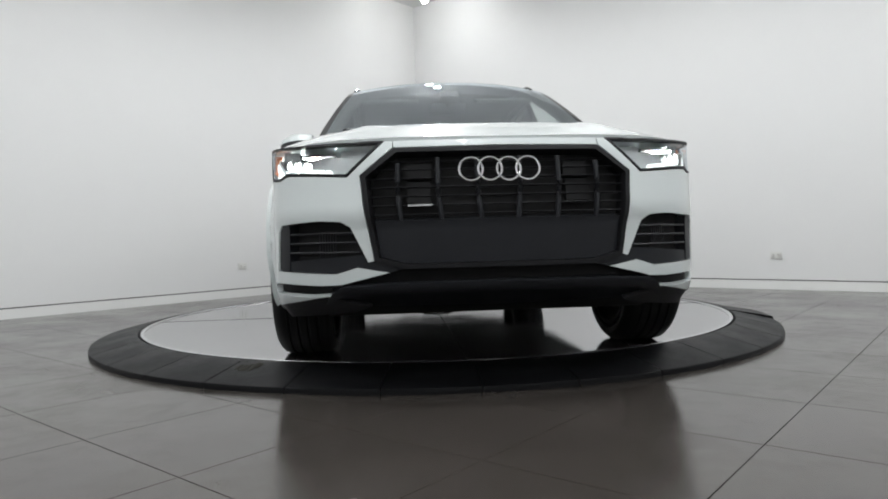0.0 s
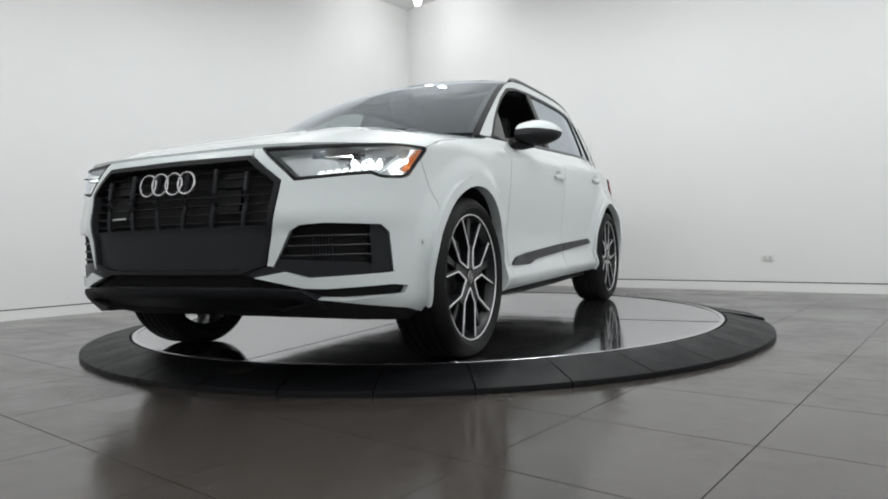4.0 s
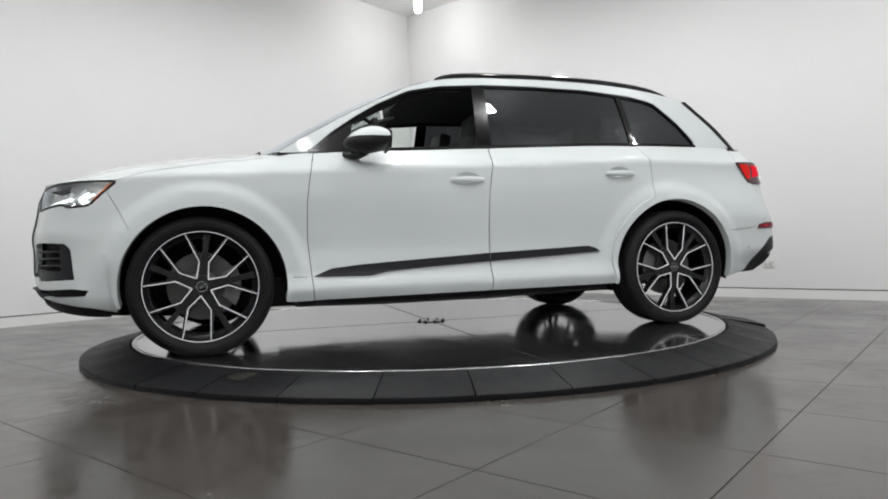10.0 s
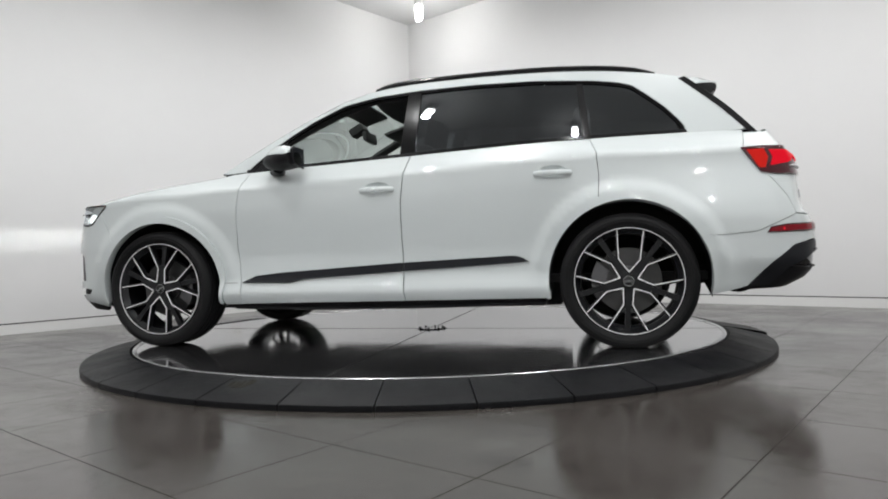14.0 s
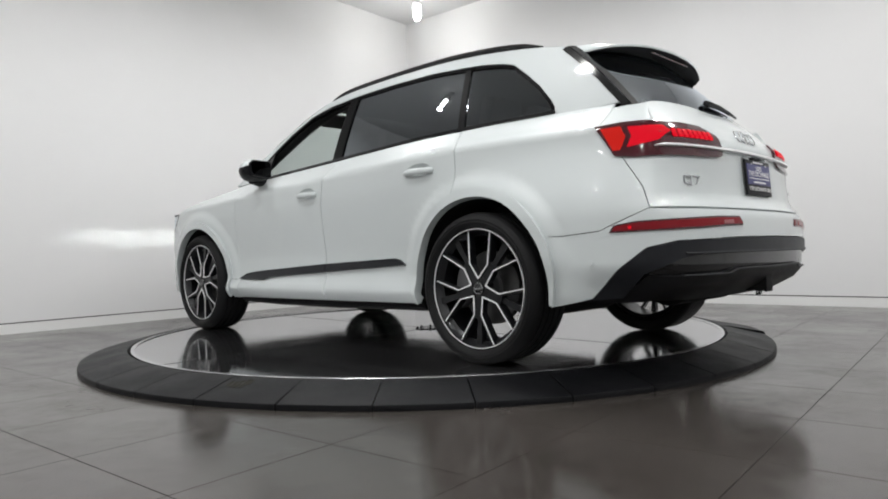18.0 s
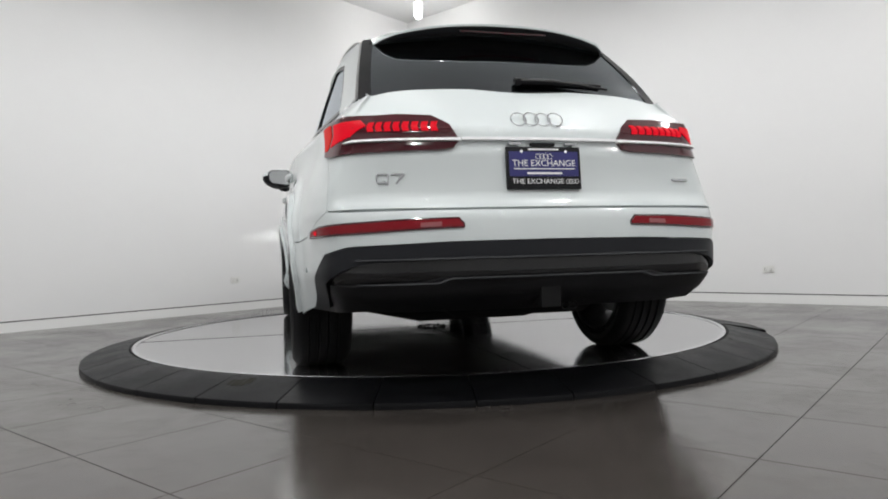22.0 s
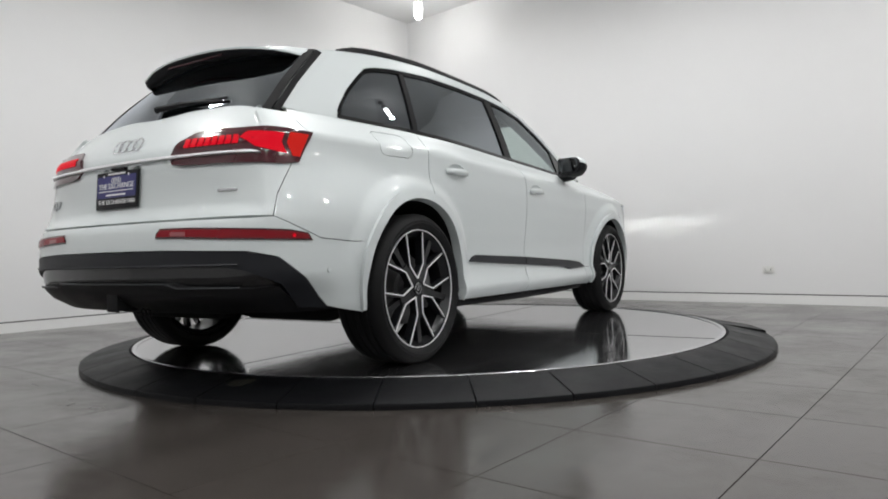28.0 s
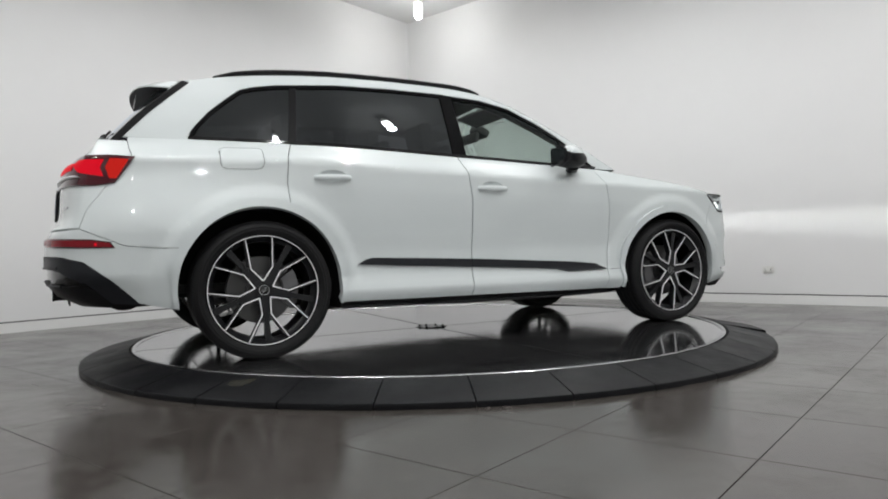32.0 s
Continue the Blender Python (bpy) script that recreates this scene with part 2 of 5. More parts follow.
outlet_plate(room(U1 - 0.005, OUTLET_V, OUTLET_Z), ROOM_TURN - 90)
outlet_plate(room(OUTLET_U, V0 + 0.005, OUTLET_Z2), ROOM_TURN)

# ceiling spotlights on short stems
spot = new("ceiling_spotlight")
part("canopy", tube(0.06, 0.06, 0.03, pose(0, 0, -0.015)), M_FIXTURE, spot)
part("stem", tube(0.012, 0.012, 0.09, pose(0, 0, -0.075), seg=12), M_FIXTURE, spot)
part("housing", lathe([(0.03, -0.105), (0.052, -0.112), (0.056, -0.190), (0.050, -0.190), (0.044, -0.184), (0.016, -0.182), (0.016, -0.112)], 32), M_FIXTURE, spot)
# the glowing glass is made long and wide to take in the lamp's bloom
part("bulb", lathe([(0.001, -0.186), (0.042, -0.187), (0.052, -0.205), (0.054, -0.270), (0.052, -0.335), (0.046, -0.370), (0.037, -0.390), (0.022, -0.400), (0.001, -0.403)], 24), M_LAMPGLOW, spot, "bright white lamp glass, enlarged to hold the lamp's bloom")
tagged(spot, "white cylindrical ceiling spotlight, lit", "ceiling lamp", group="ceiling spotlights")
SPOTS = [(u, v) for u in (1.9, -0.3, -2.5, -4.7) for v in (-1.6, 0.6, 2.8, 5.0)]
SPOTS.append(SPOTS[0])
SPOTS[0] = (2.93, -2.70)
for k, (u, v) in enumerate(SPOTS):
    at = room(u, v, CEIL)
    ob = spot if k == 0 else copy_thing(spot, Matrix())
    ob.matrix_basis = Matrix.Translation(at)
    lamp = bpy.data.lights.new("spot_light", "POINT" if k == 0 else "AREA")
    if k == 0:
        lamp.shadow_soft_size, lamp.energy = 0.05, LAMP_WATTS * 0.55
    else:
        lamp.shape, lamp.size, lamp.energy = "DISK", 0.10, LAMP_WATTS
    lamp.color = LAMP_COLOUR
    lo = new("spot_light", lamp)
    lo.matrix_basis = Matrix.Translation(at - Vector((0, 0, 0.425)))

# ---------------------------------------------------------------- turntable
RING_IN, RING_OUT, RING_TOP, DISC_R, DISC_TOP = 2.070, 2.347, 0.083, 2.052, 0.0778
N_RING = 35
LIFTED = 8
ring = new("turntable_ring")
tagged(ring, "black rubber ramp ring of sloped segments round the turntable", "turntable")
step = 2 * math.pi / N_RING


def ring_segment(a0, a1):
    bm = bmesh.new()
    prof = [(RING_IN, 0.0), (RING_IN, RING_TOP - 0.004), (RING_IN + 0.004, RING_TOP), (RING_IN + 0.045, RING_TOP - 0.003),
            (RING_OUT - 0.012, 0.030), (RING_OUT - 0.003, 0.026), (RING_OUT, 0.018), (RING_OUT, 0.0)]
    rows = []
    for i in range(7):
        a = a0 + (a1 - a0) * i / 6
        rows.append([bm.verts.new((r * math.cos(a), r * math.sin(a), z)) for r, z in prof])
    for p, q in zip(rows, rows[1:]):
        for j in range(len(prof)):
            bm.faces.new((p[j], q[j], q[(j + 1) % len(prof)], p[(j + 1) % len(prof)]))
    bm.faces.new(rows[0])
    bm.faces.new(rows[-1][::-1])
    bmesh.ops.recalc_face_normals(bm, faces=bm.faces)
    return bm


segment = part("ramp_segment", ring_segment(0.0014, step - 0.0014), M_RING, ring)
hole = tube(0.007, 0.007, 0.003, pose(0, 0, 0), seg=10)
screw = part("screw", hole, M_UNDER, ring)
screw.location = (2.105 * math.cos(0.02), 2.105 * math.sin(0.02), 0.0815)
for k in range(N_RING):
    a = radians(-96.0) + k * step
    seg_ob, scr = (segment, screw) if k == 0 else (segment.copy(), screw.copy())
    if k:
        scene.collection.objects.link(seg_ob)
        scene.collection.objects.link(scr)
    seg_ob.matrix_basis = pose(0, 0, 0, 0, 0, math.degrees(a))
    if k == LIFTED:
        seg_ob.matrix_basis = seg_ob.matrix_basis @ pose(RING_IN, 0, 0.002, 0, -3.5, 0) @ pose(-RING_IN, 0, 0)
    scr.location = (2.105 * math.cos(a + 0.016), 2.105 * math.sin(a + 0.016), 0.0800)

# rubbed, unreadable marks on one segment
for deg, r, long in ((-115.2, 2.175, 0.05), (-114.5, 2.180, 0.06), (-113.9, 2.175, 0.075), (-113.2, 2.165, 0.085), (-112.7, 2.150, 0.05)):
    a = radians(deg)
    mark = part("rubbed_mark", box((long, 0.016, 0.0016), (0, 0, 0)), M_SCUFF, ring, "faint rubbed marks on a ramp segment")
    mark.matrix_basis = pose(r * math.cos(a), r * math.sin(a), 0.080 - 0.222 * (r - 2.115) + 0.001, 0, 0, deg) @ pose(0, 0, 0, 0, 14, 0)

disc = link_mesh("turntable_disc", lathe([(0.0, 0.0), (DISC_R - 0.002, 0.0), (DISC_R, DISC_TOP - 0.004), (DISC_R - 0.004, DISC_TOP), (0.0, DISC_TOP)], 160, closed=False), M_DISC, smooth=30)
tagged(disc, "polished grey turntable disc under the car", "turntable")
part("edge_band", lathe([(DISC_R - 0.020, DISC_TOP - 0.01), (DISC_R + 0.004, DISC_TOP - 0.01), (DISC_R + 0.004, DISC_TOP + 0.004), (DISC_R + 0.002, DISC_TOP + 0.006), (DISC_R - 0.018, DISC_TOP + 0.006), (DISC_R - 0.020, DISC_TOP + 0.004)], 160), M_STEEL, disc, "bright steel edge band")
part("seam", box((2 * DISC_R - 0.04, 0.005, 0.002), (0, 0, DISC_TOP)), M_UNDER, disc, "dark seam between the disc plates")
part("seam", box((0.005, 2 * DISC_R - 0.04, 0.002), (0, 0, DISC_TOP + 0.0005)), M_UNDER, disc)
part("centre_cap", lathe([(0.0, DISC_TOP), (0.11, DISC_TOP), (0.115, DISC_TOP + 0.002), (0.105, DISC_TOP + 0.006), (0.085, DISC_TOP + 0.004), (0.0, DISC_TOP + 0.004)], 48, closed=False), M_STEEL, disc, "small round steel hub cover")
for k in range(8):
    a = math.pi * k / 4
    part("bolt", tube(0.009, 0.007, 0.012, pose(0.095 * math.cos(a), 0.095 * math.sin(a), DISC_TOP + 0.008), seg=8), M_UNDER, disc)

# ---------------------------------------------------------------- car: the body's surfaces
def smooth_curve(points):
    """A smooth function through (x, y) points, x rising, without overshoot."""
    xs = np.array([p[0] for p in points], float)
    ys = np.array([p[1] for p in points], float)
    h, d = np.diff(xs), np.diff(ys) / np.diff(xs)
    m = np.empty(len(xs))
    m[0], m[-1] = d[0], d[-1]
    for i in range(1, len(xs) - 1):
        m[i] = 0 if d[i - 1] * d[i] <= 0 else 2 * d[i - 1] * d[i] / (d[i - 1] + d[i])

    def f(x):
        x = min(max(x, xs[0]), xs[-1])
        i = min(max(int(np.searchsorted(xs, x)) - 1, 0), len(h) - 1)
        t = (x - xs[i]) / h[i]
        return float(ys[i] * (1 + 2 * t) * (1 - t) ** 2 + m[i] * h[i] * t * (1 - t) ** 2
                     + ys[i + 1] * t * t * (3 - 2 * t) + m[i + 1] * h[i] * t * t * (t - 1))
    return f


def ease(x):
    x = min(max(x, 0.0), 1.0)
    return x * x * (3 - 2 * x)


PLAN = [(2.437, 0.0), (2.432, 0.22), (2.418, 0.42), (2.384, 0.54), (2.326, 0.675), (2.242, 0.800), (2.130, 0.892), (2.0, 0.930),
        (1.80, 0.952), (1.5, 0.966), (1.0, 0.958), (0.4, 0.955), (-0.4, 0.955), (-1.1, 0.960), (-1.5, 0.968), (-1.85, 0.958),
        (-2.1, 0.934), (-2.29, 0.896), (-2.43, 0.835), (-2.515, 0.70), (-2.562, 0.48), (-2.585, 0.22), (-2.59, 0.0)]


def dense_plan():
    pts = [(PLAN[1][0], -PLAN[1][1])] + PLAN + [(PLAN[-2][0], -PLAN[-2][1])]
    out = []
    for i in range(1, len(pts) - 2):
        p0, p1, p2, p3 = (np.array(pts[i + k]) for k in (-1, 0, 1, 2))
        t0, t1 = (p2 - p0), (p3 - p1)
        length = np.linalg.norm(p2 - p1)
        t0, t1 = t0 / np.linalg.norm(t0) * length, t1 / np.linalg.norm(t1) * length
        for k in range(30):
            t = k / 30
            out.append((2 * t ** 3 - 3 * t ** 2 + 1) * p1 + (t ** 3 - 2 * t ** 2 + t) * t0 + (3 * t ** 2 - 2 * t ** 3) * p2 + (t ** 3 - t ** 2) * t1)
    out.append(np.array(PLAN[-1]))
    return np.array(out)


RIM_LINE = dense_plan()
ARC = np.concatenate([[0], np.cumsum(np.linalg.norm(np.diff(RIM_LINE, axis=0), axis=1))])
S_END = ARC[-1]
TAN = np.gradient(RIM_LINE, ARC, axis=0)
for _ in range(3):
    TAN[1:-1] = (TAN[:-2] + TAN[1:-1] * 2 + TAN[2:]) / 4
TAN /= np.linalg.norm(TAN, axis=1)[:, None]

SIDE = smooth_curve([(0.18, -0.10), (0.25, -0.066), (0.285, -0.034), (0.32, -0.007), (0.34, 0.0), (0.36, -0.003), (0.395, -0.017), (0.44, -0.030), (0.55, -0.036), (0.68, -0.024),
                     (0.82, -0.008), (0.93, 0.0), (1.03, 0.0), (1.053, -0.006), (1.072, -0.024), (1.10, -0.052), (1.15, -0.105), (1.19, -0.135), (1.30, -0.20)])
SIDE_END = smooth_curve([(0.18, -0.10), (0.25, -0.045), (0.30, -0.012), (0.36, 0.0), (0.60, 0.0), (0.645, 0.002), (0.68, 0.002), (0.76, 0.0), (0.93, 0.0), (1.03, 0.0), (1.053, -0.006), (1.072, -0.024), (1.10, -0.052), (1.15, -0.105), (1.19, -0.135), (1.30, -0.20)])
FRONT = smooth_curve([(0.18, -0.16), (0.25, -0.09), (0.30, -0.04), (0.36, -0.005), (0.45, 0.0), (0.60, 0.0), (0.645, 0.007), (0.68, 0.006), (0.74, -0.008), (0.82, -0.025), (0.90, -0.045), (0.95, -0.068), (1.0, -0.12), (1.3, -0.4)])
REAR = smooth_curve([(0.18, -0.20), (0.30, -0.10), (0.40, -0.03), (0.47, 0.0), (0.58, 0.0), (0.68, -0.008), (0.73, -0.03), (0.78, -0.068), (0.86, -0.080), (0.96, -0.085), (1.0, -0.098),
                     (1.04, -0.10), (1.10, -0.15), (1.17, -0.215), (1.25, -0.30), (1.30, -0.36)])


def belt(x):
    return 1.166 - 0.040 * x if x > -0.9 else 1.202 - 0.022 * (x + 0.9)


def body(s, z):
    """The lower body's skin: s runs round the plan from the nose's middle, z is height."""
    flip = 1.0
    if s < 0:
        s, flip = -s, -1.0
    if s > S_END:
        s, flip = 2 * S_END - s, -flip
    x, y = float(np.interp(s, ARC, RIM_LINE[:, 0])), float(np.interp(s, ARC, RIM_LINE[:, 1]))
    tx, ty = float(np.interp(s, ARC, TAN[:, 0])), float(np.interp(s, ARC, TAN[:, 1]))
    n = math.hypot(tx, ty)
    nx, ny = ty / n, -tx / n
    zz = z + 0.040 * max(x, -1.3) * ease((z - 0.65) / 0.35)
    ends = ease((abs(x) - 1.0) / 0.55)
    side = SIDE(zz) * (1 - ends) + SIDE_END(zz) * ends
    for cx, cz in ((1.48, 0.38), (-1.50, 0.392)):
        side += 0.019 * (1 - ease((math.hypot(x - cx, z - cz) - 0.500) / 0.082)) * ease((z - 0.35) / 0.2)
    side -= 0.07 * ease((-x - 1.95) / 0.35) * ease((0.50 - z) / 0.18)
    side -= 0.095 * ease((-x - 0.9) / 1.1) * ease((z - 0.70) / 0.38)
    end = FRONT(z) if nx > 0 else REAR(z)
    d = side * ny * ny + end * nx * nx
    return Vector((x + nx * d, flip * (y + ny * d), z))


def S(x, z):
    """A point on the flank by its length along the car."""
    return (float(np.interp(-x, -RIM_LINE[:, 0], ARC)), z)


def F(y, z):
    k = int(np.argmin(abs(RIM_LINE[:, 0] - 1.6)))
    return (math.copysign(float(np.interp(abs(y), RIM_LINE[:k, 1], ARC[:k])), y), z)


def B(y, z):
    k = int(np.argmin(abs(RIM_LINE[:, 0] + 1.7)))
    s = float(np.interp(abs(y), RIM_LINE[k:, 1][::-1], ARC[k:][::-1]))
    return (s if y >= 0 else 2 * S_END - s, z)


def mirrored(poly):
    far = sum(p[0] for p in poly) / len(poly) > S_END / 2
    return [(2 * S_END - s if far else -s, z) for s, z in poly]


def BELT_Y(x):
    return body(S(x, 0)[0], belt(x))[1]


def house(x, z):
    """The side of the cabin above the belt line."""
    h = z - belt(x)
    return Vector((x, BELT_Y(x) - 0.29 * h - 0.17 * h * abs(h), z))


# ---------------------------------------------------------------- panels
def inside(px, py, poly):
    r = np.zeros(len(px), bool)
    n = len(poly)
    for i in range(n):
        x1, y1 = poly[i]
        x2, y2 = poly[(i + 1) % n]
        if y1 != y2:
            c = ((y1 > py) != (y2 > py)) & (px < (x2 - x1) * (py - y1) / (y2 - y1) + x1)
            r ^= c
    return r


def dense(poly, step):
    out = []
    for a, b in zip(poly, poly[1:] + poly[:1]):
        n = max(1, int(math.ceil(math.hypot(b[0] - a[0], b[1] - a[1]) / step)))
        out += [(a[0] + (b[0] - a[0]) * k / n, a[1] + (b[1] - a[1]) * k / n) for k in range(n)]
    return out


def shrink(poly, d):
    area = sum(a[0] * b[1] - b[0] * a[1] for a, b in zip(poly, poly[1:] + poly[:1]))
    d = d if area > 0 else -d
    out = []
    n = len(poly)
    for i in range(n):
        p, q, r = (Vector(poly[(i + k) % n]) for k in (-1, 0, 1))
        a, b = (q - p), (r - q)
        if a.length < 1e-7 or b.length < 1e-7:
            out.append(tuple(q))
            continue
        na, nb = Vector((-a.y, a.x)).normalized(), Vector((-b.y, b.x)).normalized()
        m = na + nb
        m = m.normalized() if m.length > 0.2 else na
        out.append(tuple(q + m * (d / max(0.35, m.dot(na)))))
    return out


def panel(name, poly, surf, mat, parent, label="", res=0.045, depth=0.014, gap=0.002, off=0.0, scale=(1, 1), holes=()):
    """A thick sheet of the outline poly, in the surface's own coordinates, laid on the surface."""
    from_scale = [(u * scale[0], v * scale[1]) for u, v in poly]
    ring_pts = dense(shrink(from_scale, gap) if gap else from_scale, res * 0.7)
    holes = [dense(h, res * 0.4) for h in holes]
    P = np.array(ring_pts)
    lo, hi = P.min(0), P.max(0)
    gu, gv = np.meshgrid(np.arange(lo[0] + res / 2, hi[0], res), np.arange(lo[1] + res / 2, hi[1], res))
    gu, gv = gu.ravel(), gv.ravel()
    keep = inside(gu, gv, ring_pts)
    for h in holes:
        keep &= ~inside(gu, gv, h)
    if len(gu):
        near = np.full(len(gu), 9.0)
        for q in ring_pts + [p for h in holes for p in h]:
            near = np.minimum(near, np.hypot(gu - q[0], gv - q[1]))
        keep &= near > res * 0.42
    pts = [Vector(p) for p in ring_pts] + [Vector(p) for p in zip(gu[keep], gv[keep])]
    n = len(ring_pts)
    loops = [(i, (i + 1) % n) for i in range(n)]
    for h in holes:
        loops += [(len(pts) + i, len(pts) + (i + 1) % len(h)) for i in range(len(h))]
        pts += [Vector(p) for p in h]
    verts, _, faces, *_ = delaunay_2d_cdt(pts, loops, [], 1, 1e-7)
    V2 = np.array([tuple(v) for v in verts])
    mid = np.array([V2[list(f)].sum(0) / len(f) for f in faces])
    ok = inside(mid[:, 0], mid[:, 1], ring_pts)
    for h in holes:
        ok &= ~inside(mid[:, 0], mid[:, 1], h)
    good = [tuple(f) for f, k in zip(faces, ok) if k]
    e = 2e-3
    where, normals = [], []
    for u, v in V2:
        u, v = u / scale[0], v / scale[1]
        p = surf(u, v)
        du = surf(u + e / scale[0], v) - surf(u - e / scale[0], v)
        dv = surf(u, v + e / scale[1]) - surf(u, v - e / scale[1])
        nn = du.cross(dv)
        where.append(p)
        normals.append(nn.normalized() if nn.length > 1e-12 else Vector((0, 0, 1)))
    c = sum(where, Vector()) / len(where)
    mean = sum(normals, Vector())
    core = Vector((min(max(c.x, -1.6), 1.6), 0, 0.75))
    if mean.dot(c - core) < 0:
        normals = [-k for k in normals]
        flipped = True
    else:
        flipped = False
    bm = bmesh.new()
    top = [bm.verts.new(p + k * off) for p, k in zip(where, normals)]
    low = {}
    count = {}
    for f in good:
        f = f[::-1] if flipped else f
        try:
            bm.faces.new([top[i] for i in f])
        except ValueError:
            continue
        for a, b in zip(f, f[1:] + f[:1]):
            count[(a, b)] = count.get((a, b), 0) + 1
    if depth:
        edge = [k for k in count if (k[1], k[0]) not in count]
        for a, b in edge:
            for i in (a, b):
                if i not in low:
                    low[i] = bm.verts.new(where[i] + normals[i] * (off - depth))
            bm.faces.new((top[b], top[a], low[a], low[b]))
        bm.edges.ensure_lookup_table()
    bm.normal_update()
    sheet = part(name, bm, mat, parent, label, smooth=40)
    # the sheet's face takes the true slope of the surface; its cut edges keep their own
    me = sheet.data
    slopes = [None] * len(me.loops)
    for poly_ in me.polygons:
        face = all(i < len(normals) for i in poly_.vertices)
        for i in poly_.loop_indices:
            slopes[i] = tuple(normals[me.loops[i].vertex_index] if face else poly_.normal)
    me.normals_split_custom_set(slopes)
    return sheet


def both(fn):
    """Build a piece for the left and the right of the car."""
    return [fn(1), fn(-1)]


def flank(poly, k):
    return poly if k > 0 else mirrored(poly)


def house_k(k):
    return house if k > 0 else (lambda x, z: house(x, z) * Vector((1, -1, 1)))


def mul(v, k):
    return Vector((v.x, v.y * k, v.z))


def arc(cx, cz, r, a0, a1, n):
    return [(cx + r * math.cos(radians(a0 + (a1 - a0) * i / n)), cz + r * math.sin(radians(a0 + (a1 - a0) * i / n))) for i in range(n + 1)]


car = new("suv")
tagged(car, "large glossy white sport utility vehicle with black trim, lamps lit", "car")

ARCH_F, ARCH_R = (1.480, 0.380, 0.437), (-1.500, 0.392, 0.446)
HOOD_Z = smooth_curve([(1.0, 1.112), (1.165, 1.088), (1.5, 1.043), (1.75, 1.003), (1.905, 0.958), (2.2, 0.90)])

# flank outlines, by length and height
DOOR_FRONT = [(0.872, 1.128), (0.895, 1.04), (0.912, 0.95), (0.926, 0.83), (0.929, 0.63), (0.912, 0.43), (0.898, 0.272)]
DOOR_MID = [(-0.222, 1.174), (-0.205, 1.06), (-0.180, 0.88), (-0.178, 0.67), (-0.183, 0.46), (-0.190, 0.280)]
DOOR_REAR = [(-1.300, 1.208), (-1.340, 1.12), (-1.353, 0.98), (-1.347, 0.815)]
BELT_FD = [(x, belt(x)) for x in (0.6, 0.3, 0.0)]
BELT_RD = [(x, belt(x)) for x in (-0.5, -0.8, -1.05)]


def on(points):
    return [S(x, z) for x, z in points]


fender_poly = (on([(1.905, HOOD_Z(1.905)), (1.75, HOOD_Z(1.75)), (1.5, HOOD_Z(1.5)), (1.33, HOOD_Z(1.33)), (1.165, HOOD_Z(1.165)), (1.06, HOOD_Z(1.06)), (1.0, 1.120)] + DOOR_FRONT)
               + on([(1.035, 0.270)]) + on(arc(*ARCH_F, 182, 38, 22)[1:]) + on([(1.8905, 0.78), (1.9535, 0.90), (1.909, 0.938)]))
fdoor_poly = on(DOOR_FRONT[::-1] + BELT_FD + DOOR_MID)
rdoor_poly = on(DOOR_MID[::-1] + BELT_RD + DOOR_REAR) + on(arc(*ARCH_R, 108, 14, 18) and [(ARCH_R[0] + ARCH_R[2] * math.cos(radians(a)), ARCH_R[1] + ARCH_R[2] * math.sin(radians(a))) for a in range(68, -14, -5)]) + on([(-1.062, 0.287)])
HANDLES = ((-0.035, 0.962), (-1.095, 1.005))


def cup_line(hx, hz, grow=1.0):
    return on([(hx + 0.082 * grow * math.cos(a), hz + 0.012 + 0.034 * grow * math.sin(a)) for a in [2 * math.pi * j / 24 for j in range(24)]])


FLAP = [(-1.470, 1.165), (-1.49, 1.175), (-1.68, 1.175), (-1.705, 1.162), (-1.705, 1.075), (-1.695, 1.055), (-1.67, 1.045), (-1.51, 1.045), (-1.482, 1.055), (-1.470, 1.08)]
SEAM = [(-2.190, 1.206), (-2.176, 1.165), (-2.150, 1.105), (-2.225, 1.0), (-2.275, 0.95), (-2.362, 0.82), (-2.388, 0.729)]
quarter_poly = (on(DOOR_REAR[::-1] + [(x, belt(x)) for x in (-1.5, -1.7, -1.9, -2.08)] + [(-2.150, 1.238), (-2.196, 1.238)]) + on(SEAM)
                + on([(-2.30, 0.690), (-2.18, 0.638), (-2.0, 0.622)]) + on([(ARCH_R[0] + ARCH_R[2] * math.cos(radians(a)), ARCH_R[1] + ARCH_R[2] * math.sin(radians(a))) for a in range(149, 68, -5)]))

for k in (1, -1):
    panel("front_fender", flank(fender_poly, k), body, M_PAINT, car, res=0.022, gap=0.0012)
    panel("fender_seam", flank(on([(0.935, 0.4085), (1.06, 0.4105), (1.06, 0.4130), (0.935, 0.4110)]), k), body, M_UNDER, car, "thin seam low on the fender", res=0.03, off=0.0012, depth=0.004, gap=0)
fdoor = [panel("front_door", flank(fdoor_poly, k), body, M_PAINT, car, res=0.032, gap=0.003, holes=[flank(cup_line(*HANDLES[0]), k)]) for k in (1, -1)]
rdoor = [panel("rear_door", flank(rdoor_poly, k), body, M_PAINT, car, res=0.032, gap=0.003, holes=[flank(cup_line(*HANDLES[1]), k)]) for k in (1, -1)]
quarter = [panel("quarter_panel", flank(quarter_poly, k), body, M_PAINT, car, res=0.022, gap=0.0012, holes=[] if k > 0 else [mirrored(on(FLAP))]) for k in (1, -1)]

